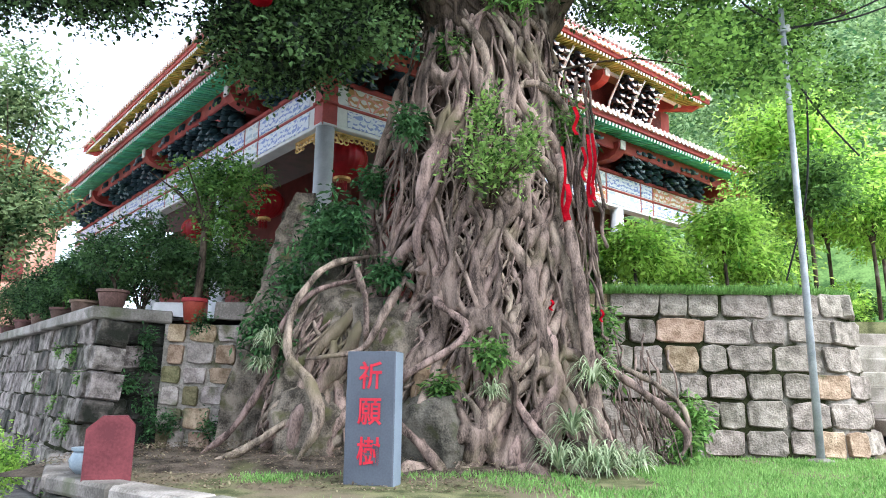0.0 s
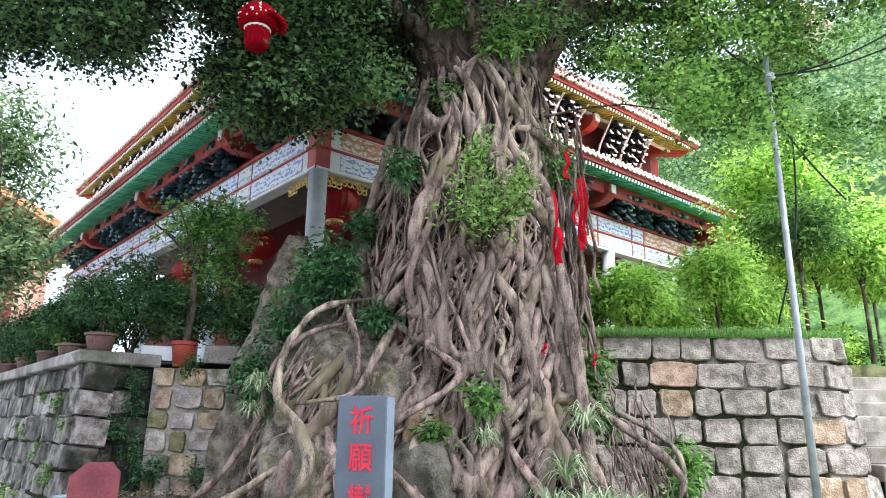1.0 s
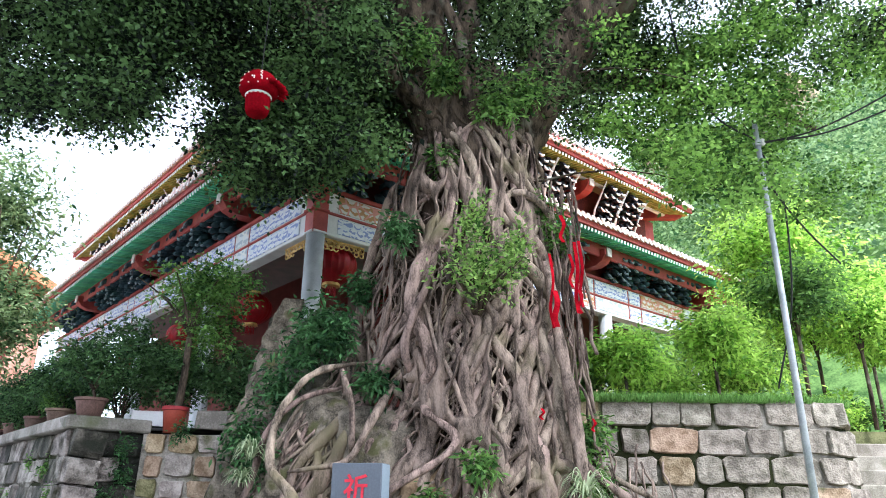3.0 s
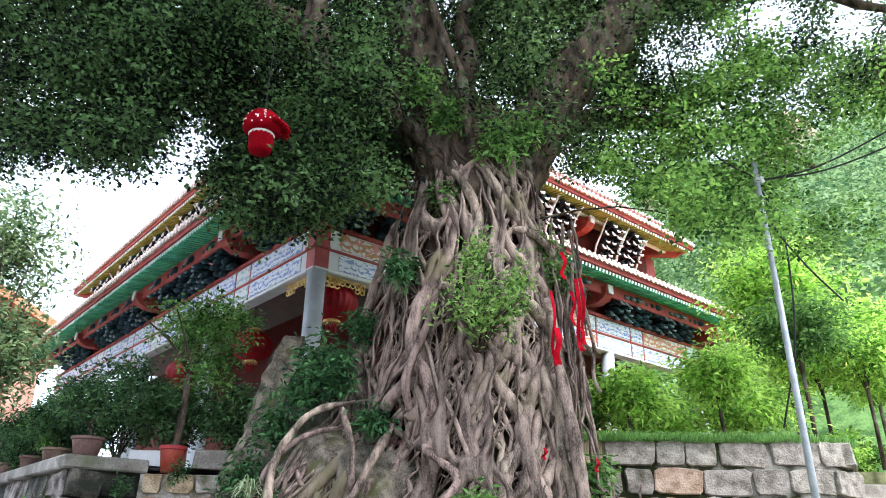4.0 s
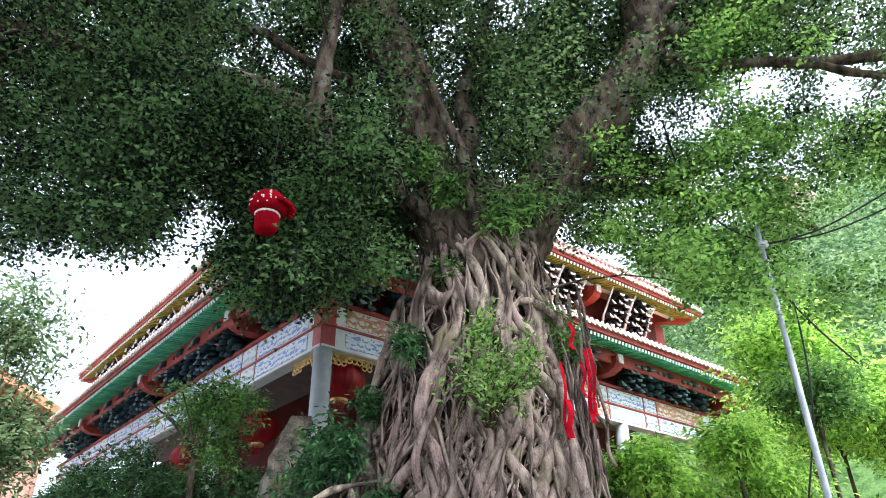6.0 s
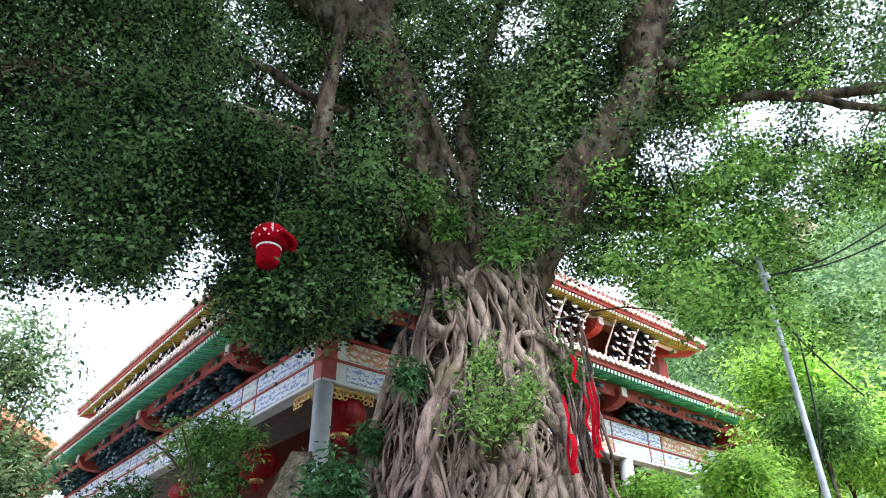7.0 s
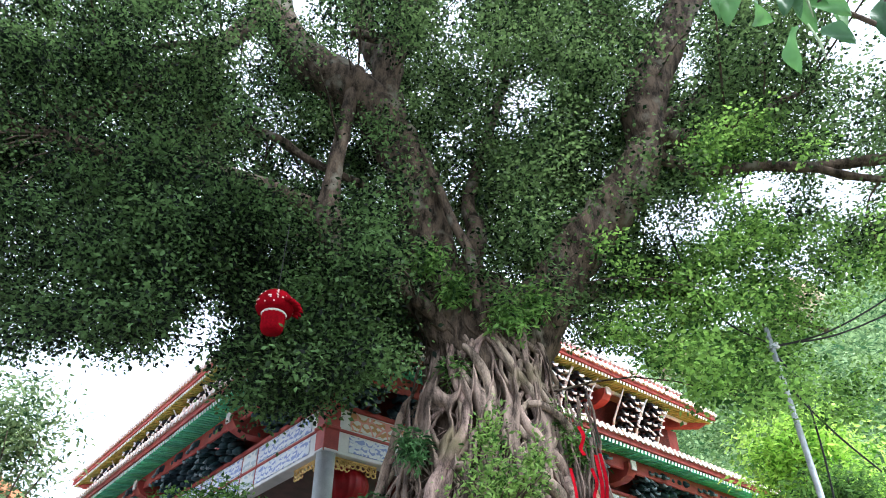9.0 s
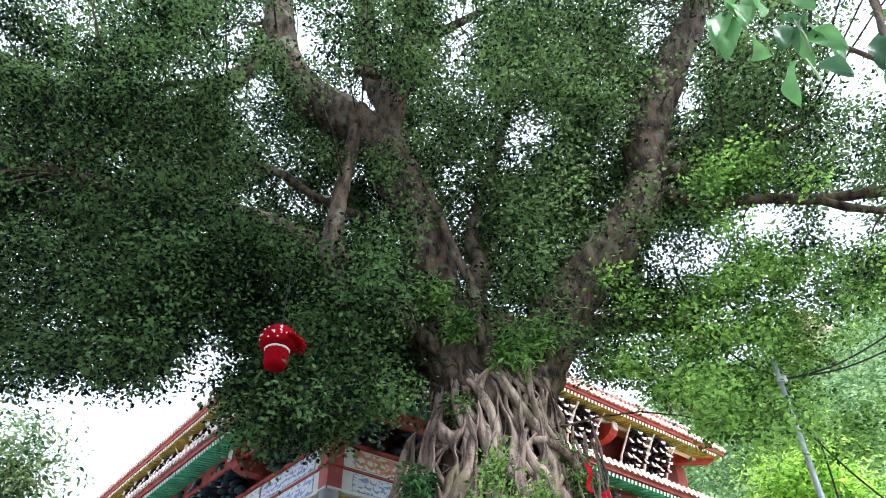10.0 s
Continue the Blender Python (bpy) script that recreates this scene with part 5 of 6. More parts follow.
# hip rafters at the two far corners and the near one
for (u, v), a in (((LU + 0.1, 0.0), -45), ((0.0, LV + 0.2), 135), ((0, 0), 225)):
    for z, d in ((4.58, 0.6), (6.88, -0.6)):
        nose = [(-0.9, 0.0), (0.45, -0.04), (0.7, 0.1), (0.72, 0.22), (0.4, 0.22), (-0.9, 0.3)]
        ca, sa = math.cos(radians(a)), math.sin(radians(a))
        if z > 6 and u > 1:
            u, v, d = LU - 1.45, 0.55, 0.0
        hpart("hip_rafter", Geo().prism(nose, 0.2), "wood_red", label="red curved hip rafter",
              at=Matrix.Translation((u + ca * d, v + sa * d, z)) @ Matrix.Rotation(radians(a), 4, "Z"))


def fret(side, s, w):
    """A gilded openwork bracket that hangs under the beam."""
    g = Geo()
    g.box((w, 0.04, 0.035), (0, 0, -0.02), 0.006)
    n = int(w / 0.1)
    for i in range(n):
        x = -w / 2 + 0.05 + i * w / n
        d = 0.2 * (0.65 + 0.35 * math.cos(2 * math.pi * i / n))
        for k, (r, zz) in enumerate(((0.045, -0.075), (0.04, -0.15))):
            if -zz < d + 0.05:
                g.tube([(x + r * math.cos(a), 0, zz + r * math.sin(a)) for a in np.linspace(0.3 * i, 0.3 * i + 5.6, 11)], [0.013] * 11, 5)
        g.tube([(x - 0.04, 0, -0.03), (x + 0.02, 0, -d * 0.7), (x + 0.05, 0, -d)], [0.012, 0.012, 0.008], 5)
    hpart("fretwork", g, "gold", label="gilded openwork carving under the beam", at=face(side, s, 0.0, 3.3))


fret("u", 0.55, 0.8), fret("v", 0.55, 0.8), fret("u", 3.2, 0.8), fret("v", 3.3, 0.8)


def lantern(at, r, label, parent_name="lantern"):
    """A round ribbed silk lantern with gilded caps and a tassel, hung on a cord."""
    t = empty(parent_name, at, label, "lantern", "lanterns of the temple")
    prof = [(r * 0.3, -r * 0.78)] + [(r * math.cos(a), r * 0.8 * math.sin(a)) for a in np.linspace(-1.25, 1.25, 15)] + [(r * 0.3, r * 0.78)]
    part("shade", Geo().lathe(prof, 72, flute=0.07, flutes=24), M["lantern"], t, "pleated red silk shade", True)
    part("cap", Geo().lathe([(r * 0.34, 0), (r * 0.36, r * 0.1), (r * 0.2, r * 0.16)], 20), M["gold"], t, "gilded cap", at=Matrix.Translation((0, 0, r * 0.76)))
    part("base_ring", Geo().lathe([(r * 0.2, -r * 0.1), (r * 0.36, -r * 0.06), (r * 0.34, r * 0.06)], 20), M["gold"], t, "gilded ring", at=Matrix.Translation((0, 0, -r * 0.8)))
    g = Geo()
    for k in range(16):
        a = 2 * math.pi * k / 16
        g.tube([(0.18 * r * math.cos(a), 0.18 * r * math.sin(a), -r * 0.85), (0.2 * r * math.cos(a), 0.2 * r * math.sin(a), -r * 1.25)], [0.012, 0.008], 4)
    part("tassel", g, M["lantern"], t, "short red tassel")
    part("cord", Geo().tube([(0, 0, r * 0.85), (0, 0, r * 2.2)], [0.008] * 2, 5), M["cable"], t)
    return t


def hall_point(u, v, z):
    return HALL.matrix_basis @ Vector((u, v, z))


for u, v, z, r in ((0.62, 0.45, 3.03, 0.43), (0.55, 3.2, 2.8, 0.4), (0.45, 6.3, 2.75, 0.4), (0.5, 10.0, 2.8, 0.4), (4.5, 0.6, 2.7, 0.4)):
    p = hall_point(u, v, z)
    lantern(Matrix.Translation(p), r, "large round pleated red lantern hanging under the porch")


# ---- the side hall far behind ----
SIDE = empty("side_hall", pose(-17.5, 23, 0, 0, 0, 40), "salmon plastered side hall with orange tiled roof", "building")
part("wall", Geo().box((8, 10, 6.2), (0, 5, 4.5), 0.03), M["salmon"], SIDE)
part("roof", Geo().prism([(-5.2, 7.5), (-4.9, 7.35), (0, 9.6), (4.9, 7.35), (5.2, 7.5), (0, 10)], 12, Matrix.Translation((0, 5, 0))), M["roof"], SIDE, "orange tiled roof")
part("ridge", Geo().box((0.3, 12, 0.5), (0, 5, 10.0), 0.08), M["tile"], SIDE)
for k in range(3):
    part("window", Geo().box((1.2, 0.12, 1.5), (-2.4 + 2.4 * k, -0.02, 5.0), 0.02), M["wood_dark"], SIDE)


# ---- plants ----
def plant(name, at, label, category, group, centres, spread, count, size, material, trunk=None, droop=0.3, width=0.42, flat=0.5, seed=1):
    """A shrub or small tree: leafy crown on stems."""
    r = np.random.default_rng(seed)
    t = empty(name, at, label, category, group)
    v = spray_leaves(r, np.array(centres, float), np.array(spread, float), count, size, droop, width, flat)
    part("crown", quads_mesh("crown", v, 4, LEAF, M[material]), M[material], t)
    if trunk is not None:
        part("trunk", trunk, M["limb"], t, "", True)
    return t


def ball(r, n, centre, radii, hollow=0.55):
    d = unit(r.normal(0, 1, (n, 3)))
    return np.array(centre) + d * np.array(radii) * r.uniform(hollow, 1, (n, 1))


def stems(r, top, n, spread, h0, rad):
    """A trunk that forks into n stems."""
    g = Geo()
    g.tube([(0, 0, 0), (0.02, 0.01, h0 * 0.5), (0, 0, h0)], [rad, rad * 0.85, rad * 0.75], 8, 0.15)
    for k in range(n):
        a = 2 * math.pi * (k + r.uniform(0, 0.6)) / n
        e = np.array([math.cos(a) * spread, math.sin(a) * spread, top])
        m = np.array([e[0] * 0.4, e[1] * 0.4, h0 + (top - h0) * 0.55])
        q = smooth_path([(0, 0, h0 * 0.94), m, e], 8)
        g.tube(q, np.linspace(rad * 0.55, rad * 0.15, 8), 6)
    return g


def pot(at, r, h, material, label):
    t = empty("plant_pot", at, label, "pot", "pots on the terrace wall")
    part("body", Geo().lathe([(r * 0.72, 0), (r * 0.95, h * 0.86), (r * 0.95, h)], 24), M[material], t, "", True)
    part("rim", Geo().lathe([(r * 0.97, h * 0.84), (r * 1.06, h * 0.86), (r * 1.06, h), (r * 0.9, h)], 24), M[material], t)
    part("earth", Geo().lathe([(r * 0.9, h * 0.9), (r * 0.5, h * 0.985), (0.01, h)], 16), M["soil"], t)
    return t


top = LIFT + 0.065
nr = np.random.default_rng(9)
# a row of potted clipped shrubs along the wall, and the small tree in a red pot
for i, (s, off, r, cr, tall) in enumerate(((0.32, 0.34, 0.19, 0.42, 0.62), (1.6, 0.36, 0.19, 0.42, 0.55), (2.75, 0.36, 0.18, 0.45, 0.55), (4.0, 0.36, 0.19, 0.45, 0.55), (5.3, 0.36, 0.19, 0.5, 0.6), (6.7, 0.36, 0.19, 0.5, 0.6))):
    p = CORNER + L_DIR * s + R_DIR * off
    pot(pose(p.x, p.y, top), r * 0.82, 0.2, "brownpot", "brown clay pot on the granite coping")
    c = ball(nr, 70, (0, 0, tall * 0.62), (cr, cr, cr * 0.66), 0.5)
    plant("potted_shrub", pose(p.x, p.y, top + 0.17), "dense clipped dark green shrub in a clay pot", "shrub", "potted shrubs", c, (0.11, 0.11, 0.09), 60, 0.05, "shrub", stems(nr, tall * 0.5, 6, cr * 0.5, 0.12, 0.02), seed=40 + i)
for i, (x, y, cr, h, m) in enumerate(((-3.62, 8.35, 0.52, 1.3, "shrub"), (-2.95, 8.1, 0.5, 1.0, "shrub"), (-4.35, 8.75, 0.45, 0.95, "mid"), (-5.3, 9.9, 0.5, 0.9, "shrub"), (-2.2, 8.15, 0.4, 0.95, "shrub"))):
    c = ball(nr, 90, (0, 0, h * 0.62), (cr, cr, h * 0.42), 0.45)
    plant("shrub", pose(x, y, LIFT), "rounded dark green shrub with many fine stems", "shrub", "terrace shrubs", c, (0.13, 0.13, 0.1), 75, 0.055, m, stems(nr, h * 0.5, 8, cr * 0.6, 0.08, 0.02), seed=60 + i)
pot(pose(-2.72, 7.62, LIFT - 0.06), 0.13, 0.27, "terracotta", "red plastic pot with a young tree")
g = Geo()
g.tube([(0, 0, 0), (0.03, 0, 0.4), (0.02, 0.02, 0.75), (0.05, 0, 1.0)], [0.045, 0.04, 0.035, 0.03], 8, 0.15)
for a, e in ((0.3, 0.55), (1.5, 0.4), (2.6, 0.6), (3.6, 0.6), (4.6, 0.45), (5.6, 0.5)):
    g.tube(smooth_path([(0.03, 0, 0.8), (0.4 * e * math.cos(a), 0.4 * e * math.sin(a), 1.15), (e * math.cos(a), e * math.sin(a), 1.4)], 7), np.linspace(0.02, 0.006, 7), 6)
c = np.vstack([ball(nr, 75, (0.12, 0, 1.35), (0.62, 0.5, 0.34), 0.2), ball(nr, 26, (0.2, 0.1, 0.85), (0.4, 0.3, 0.3), 0.3)])
plant("young_tree", pose(-2.70, 7.62, LIFT + 0.18), "young fig tree with fresh green crown in a red pot", "tree", "", c, (0.16, 0.16, 0.1), 58, 0.06, "mid", g, seed=80)
part_ob = part("stone_slab", Geo().box((0.36, 0.12, 0.2), bevel=0.02, jitter=0.01), M["cap"], at=pose(-2.32, 7.68, LIFT + 0.08, 0, 0, 3))
tagged(part_ob, "pale broken stone slab leaning on the terrace edge", "slab")
part_ob = part("white_block", Geo().box((0.5, 0.14, 0.2), bevel=0.015), M["white"], at=pose(-3.05, 7.98, LIFT + 0.1, 0, 0, 12))
tagged(part_ob, "low white painted kerb block behind the shrubs", "block")

# bright young trees on the grassy terrace and up the bank
for i, (x, y, h, cr, m) in enumerate(((2.5, 9.0, 0.85, 0.42, "fresh"), (1.9, 9.6, 0.7, 0.5, "mid"), (3.85, 9.4, 1.3, 0.42, "fresh"), (3.3, 10.2, 0.6, 0.6, "fresh"), (4.6, 10.4, 1.0, 0.8, "fresh"), (5.5, 10.2, 2.3, 0.75, "mid"),
                                     (6.0, 11.4, 3.6, 1.2, "fresh"), (6.6, 10.5, 2.0, 0.7, "fresh"), (7.4, 11.0, 2.3, 0.95, "fresh"), (7.2, 12.8, 2.8, 1.2, "fresh"), (8.6, 12.5, 2.4, 1.1, "fresh"), (9.3, 14.5, 3.4, 1.5, "mid"), (8.0, 15.5, 3.6, 1.5, "fresh"), (11.0, 16.5, 3.5, 1.7, "fresh"))):
    n = int(60 + 60 * cr)
    c = np.vstack([ball(nr, n, (0, 0, h), (cr, cr * 0.9, 0.42 * h ** 0.6 * cr ** 0.4 + 0.12), 0.15)])
    big = 0.075 if y < 11 else 0.1
    plant("terrace_tree", pose(x, y, 1.78), "slender young tree with bright fresh leaves" if m == "fresh" else "slender young tree with darker green leaves", "tree", "young terrace trees", c * np.array([1, 1, 0.88]),
          (0.3 + 0.1 * cr, 0.3 + 0.1 * cr, 0.16), 50, big * 1.35, m, stems(nr, h, 5, cr * 0.5, h * 0.6, 0.02 + 0.007 * h), droop=0.5, width=0.36, seed=100 + i)
# low plants along the terrace
for i in range(30):
    x, y = nr.uniform(1.6, 12.0), nr.uniform(8.9, 14.5)
    if x > 5.0 and y < 10.8:
        y += 2
    c = ball(nr, 34, (0, 0, 0.35), (0.55, 0.45, 0.32), 0.1)
    plant("terrace_shrub", pose(x, y, 1.78), "low leafy bright green shrub on the terrace", "shrub", "low terrace shrubs", c, (0.17, 0.17, 0.12), 45, 0.09, ("fresh", "mid", "fresh")[i % 3], stems(nr, 0.35, 5, 0.3, 0.1, 0.015), droop=0.2, seed=150 + i)

# the tree with thin reddish foliage at the left
nr = np.random.default_rng(14)
c = np.vstack([ball(nr, 150, (-0.3, 0, 5.3), (1.7, 1.4, 1.7), 0.1), ball(nr, 230, (-0.1, 0, 2.9), (1.5, 1.2, 1.3), 0.1)])
plant("left_tree", pose(-9.6, 14.9, LIFT), "airy tree with small reddish green leaves by the terrace", "tree", "", c, (0.5, 0.5, 0.38), 30, 0.16, "autumn", stems(nr, 5.2, 7, 1.0, 2.2, 0.06), seed=171)
c = ball(nr, 80, (0, 0, 3.4), (1.5, 1.5, 1.5), 0.1)
plant("left_tree", pose(-12.6, 18.6, LIFT), "airy green tree behind the path wall", "tree", "", c, (0.4, 0.4, 0.3), 45, 0.11, "mid", stems(nr, 4.0, 8, 1.1, 1.6, 0.1), seed=172)
c = ball(nr, 50, (0, 0, 0.45), (0.4, 0.4, 0.35), 0.2)
plant("hedge_bush", pose(-4.45, 7.25, PATH), "small bright green bush at the foot of the path wall", "shrub", "", c, (0.12, 0.12, 0.1), 50, 0.055, "fresh", stems(nr, 0.4, 6, 0.25, 0.1, 0.015), seed=173)

# the bush that grows out of the trunk
c = np.vstack([ball(nr, 44, (0.0, -0.1, 0.28), (0.48, 0.3, 0.32), 0.1), ball(nr, 14, (-0.06, 0, 0.74), (0.16, 0.16, 0.24), 0.1), ball(nr, 14, (0.35, 0, 0.5), (0.14, 0.16, 0.22), 0.1)])
g = Geo()
for k in range(11):
    a = k * 0.6
    g.tube(smooth_path([(0, 0.35, -0.1), (0.15 * math.cos(a), 0.05, 0.15), (0.42 * math.cos(a), -0.1 + 0.2 * math.sin(a), 0.45 + 0.25 * math.sin(a))], 7), np.linspace(0.02, 0.005, 7), 5)
plant("epiphyte_bush", pose(0.42, 6.1, 2.42), "bushy green sapling growing out of the fig trunk", "shrub", "", c, (0.12, 0.11, 0.17), 24, 0.066, "bush", g, droop=-0.45, seed=180)

# ferns and small leafy tufts that cling to roots and walls
TUFTS = ((-1.3, 6.9, 2.1, 0.34), (-0.95, 6.75, 2.2, 0.3), (-1.5, 6.95, 1.75, 0.28), (-1.75, 7.0, 1.3, 0.3), (-1.6, 6.85, 1.0, 0.26), (-1.1, 7.0, 2.45, 0.3), (-0.55, 6.6, 1.75, 0.16), (-0.35, 6.4, 3.2, 0.16),
         (-0.75, 7.0, 2.75, 0.2), (1.5, 6.8, 1.3, 0.2), (1.55, 6.8, 0.9, 0.18), (0.15, 6.6, 4.1, 0.2), (1.1, 6.8, 3.6, 0.24), (1.3, 6.85, 3.3, 0.2), (0.0, 6.3, 0.72, 0.09), (2.45, 7.0, 0.45, 0.24), (2.3, 6.8, 0.2, 0.16), (0.42, 6.1, 1.0, 0.12),
         (0.62, 6.45, 4.7, 0.3), (1.0, 6.5, 4.9, 0.28), (-0.2, 6.4, 5.4, 0.26), (0.1, 6.4, 5.0, 0.24))
for i, (x, y, z, r) in enumerate(TUFTS):
    c = ball(nr, int(30 * (r / 0.25)) + 6, (0, 0, 0), (r, r * 0.6, r), 0.1)
    plant("fern_tuft", pose(x, y, z), "tuft of dark green fern leaves clinging to the roots", "fern", "ferns on the tree", c, (0.11, 0.08, 0.11), 16, 0.085, "fern" if i < 9 else "mid", stems(nr, 0.05, 3, r * 0.5, 0.03, 0.006), droop=0.6, width=0.34, seed=200 + i)


def strap_tuft(x, y, z, r, n, seed):
    """A rosette of arching strap leaves."""
    q = np.random.default_rng(seed)
    a = q.uniform(0, 2 * math.pi, n)
    ln = r * q.uniform(0.7, 1.15, n)
    rise = q.uniform(0.7, 2.3, n)
    out = []
    t = np.linspace(0, 1, 6)
    for k in range(n):
        h = ln[k] * (rise[k] * t - (0.55 + rise[k] * 0.55) * t ** 2.2)
        d = ln[k] * t * 0.85
        c = np.stack([d * math.cos(a[k]), d * math.sin(a[k]), h], 1)
        s = np.array([-math.sin(a[k]), math.cos(a[k]), 0]) * 0.0085 * (1 - 0.85 * t ** 2)[:, None]
        out.append(np.concatenate([c - s, c + s]))
    faces = [(j, j + 1, 7 + j, 6 + j) for j in range(5)]
    thing = empty("spider_plant", pose(x, y, z), "spider plant tuft with arching pale striped leaves", "plant", "spider plants at the tree foot")
    part("leaf_rosette", quads_mesh("leaf_rosette", np.array(out), 12, faces, M["strap"]), M["strap"], thing)


for i, (x, y, z, r) in enumerate(((0.98, 6.05, 0.05, 0.34), (1.22, 6.0, 0.06, 0.32), (1.42, 6.1, 0.05, 0.28), (1.12, 6.12, 0.32, 0.32), (1.36, 6.0, 0.04, 0.3), (-1.62, 6.6, 1.05, 0.25), (0.42, 6.05, 0.62, 0.2), (1.3, 6.15, 0.75, 0.3), (1.7, 6.25, 0.04, 0.26), (-1.7, 6.65, 0.85, 0.2))):
    strap_tuft(x, y, z, r, 85, 300 + i)

# ---- the near twig with broad leaves over the viewpoint ----
near = empty("near_tree", pose(2.6, 0.9, PATH - 0.02), "small tree whose drooping twig carries broad glossy leaves", "tree")
N0 = Vector((2.6, 0.9, PATH - 0.02))


def npts(rows):
    return [tuple(Vector(p) - N0) for p in rows]


g = Geo()
g.tube(smooth_path(npts([(2.6, 0.9, -0.55), (2.58, 0.92, 0.9), (2.5, 0.9, 2.2), (2.3, 0.9, 3.0)]), 14), np.linspace(0.06, 0.03, 14), 9, 0.15)
part("trunk", g, M["limb"], near, "", True)
g = Geo()
g.tube(smooth_path(npts([(2.35, 0.9, 2.85), (1.6, 0.85, 2.6), (1.0, 0.8, 2.25), (0.86, 0.78, 1.95), (0.82, 0.78, 1.75)]), 16), np.linspace(0.02, 0.004, 16), 6)
g.tube(smooth_path(npts([(1.0, 0.8, 2.25), (0.78, 0.78, 2.16), (0.6, 0.78, 2.02), (0.55, 0.78, 1.95)]), 10), np.linspace(0.007, 0.003, 10), 6)
g.tube(smooth_path(npts([(1.0, 0.8, 2.25), (0.8, 0.8, 2.1), (0.72, 0.8, 1.92)]), 8), np.linspace(0.007, 0.003, 8), 6)
part("twig", g, M["limb"], near, "", True)


def broad_leaf(length, seed):
    r = random.Random(seed)
    g = Geo()
    vs, fs, n = [], [], 10
    bend = r.uniform(0.15, 0.4)
    for i in range(n + 1):
        t = i / n
        w = 0.21 * length * math.sin(math.pi * t ** 0.8) ** 0.85 + 0.001
        z = -bend * length * t * t
        for k, s in enumerate((-1, -0.5, 0, 0.5, 1)):
            vs.append((s * w, t * length, z + abs(s) * w * 0.35 + 0.004 * math.sin(9 * t + s * 3)))
    for i in range(n):
        for k in range(4):
            a = i * 5 + k
            fs.append((a, a + 1, a + 6, a + 5))
    return g.add(vs, fs)


lr = random.Random(4)
for i, (x, y, z, az, tip) in enumerate(((0.57, 0.78, 1.98, 100, -55), (0.56, 0.78, 1.97, 150, -65), (0.58, 0.78, 2.0, 190, -60), (0.6, 0.78, 2.02, 60, -70), (0.62, 0.78, 2.04, 230, -75), (0.55, 0.77, 1.95, 170, -80), (0.66, 0.78, 2.08, 120, -60),
                                        (0.72, 0.8, 1.93, 140, -75), (0.73, 0.8, 1.96, 200, -80), (0.74, 0.8, 2.0, 90, -70), (0.83, 0.78, 1.8, 150, -78), (0.82, 0.78, 1.78, 210, -82), (0.84, 0.78, 1.86, 60, -70), (0.86, 0.78, 1.92, 250, -70), (0.8, 0.79, 2.1, 180, -60), (0.92, 0.79, 2.1, 220, -65))):
    p = Vector((x, y, z)) - N0
    part("leaf", broad_leaf(lr.uniform(0.1, 0.145), i), M["near"], near, "", True, at=pose(*p, tip, lr.uniform(-25, 25), az))


for i in range(11):
    x, z = lr.uniform(0.62, 0.88), lr.uniform(1.76, 2.02)
    p = Vector((x, lr.uniform(0.74, 0.84), z)) - N0
    part("leaf", broad_leaf(lr.uniform(0.075, 0.115), 40 + i), M["near_dark"] if i % 3 else M["near"], near, "", True, at=pose(*p, lr.uniform(-85, -55), lr.uniform(-25, 25), lr.uniform(80, 260)))
    if i % 2:
        g = Geo().tube([(0, 0, 0), (0.004, 0, -0.05), (0, 0.002, -0.1)], [0.0015, 0.0028, 0.001], 6)
        part("pod", g, M["strap"], near, "thin pale green hanging pod", True, at=Matrix.Translation(p + Vector((0.01, -0.02, -0.02))))
g = Geo()
g.tube(smooth_path(npts([(1.6, 0.85, 2.6), (1.15, 0.8, 1.95), (0.9, 0.8, 1.8), (0.72, 0.79, 1.9)]), 12), np.linspace(0.012, 0.004, 12), 7)
g.tube(smooth_path(npts([(1.15, 0.8, 1.95), (0.95, 0.79, 1.85), (0.84, 0.79, 1.78)]), 8), np.linspace(0.006, 0.002, 8), 6)
part("twig", g, M["limb"], near, "", True)


# ---- things on the lawn ----
SIGN = empty("sign_stone", pose(-0.51, 5.40, 0, 0, 0, -16), "slate blue upright stone with red carved characters", "sign")
bm_g = Geo().box((0.39, 0.17, 1.0), (0, 0, 0.47), 0.008)
part("slab", bm_g, M["slate"], SIGN)
# paler slate stands for the light that falls on this side
part("side_face", Geo().box((0.006, 0.155, 0.985), (0.196, 0, 0.47)), M["slate_side"], SIGN, "paler polished side")


def lettering(text, size, material, parent, at, label=""):
    cu = bpy.data.curves.new("text", "FONT")
    cu.body, cu.size, cu.extrude, cu.align_x, cu.align_y, cu.offset = text, size, 0.004, "CENTER", "CENTER", 0.0025
    tmp = bpy.data.objects.new("text", cu)
    scene.collection.objects.link(tmp)
    me = bpy.data.meshes.new_from_object(tmp.evaluated_get(bpy.context.evaluated_depsgraph_get()))
    bpy.data.objects.remove(tmp)
    me.name = "character"
    me.materials.clear()
    me.materials.append(material)
    ob = new("character", me)
    ob.parent, ob.matrix_basis = parent, at
    return tagged(ob, label)


for ch, z in (("祈", 0.775), ("願", 0.515), ("樹", 0.225)):
    lettering(ch, 0.195, M["red_ink"], SIGN, pose(0.0, -0.087, z, 90) @ Matrix.Diagonal((0.98, 1.1, 1, 1)), "red painted character")

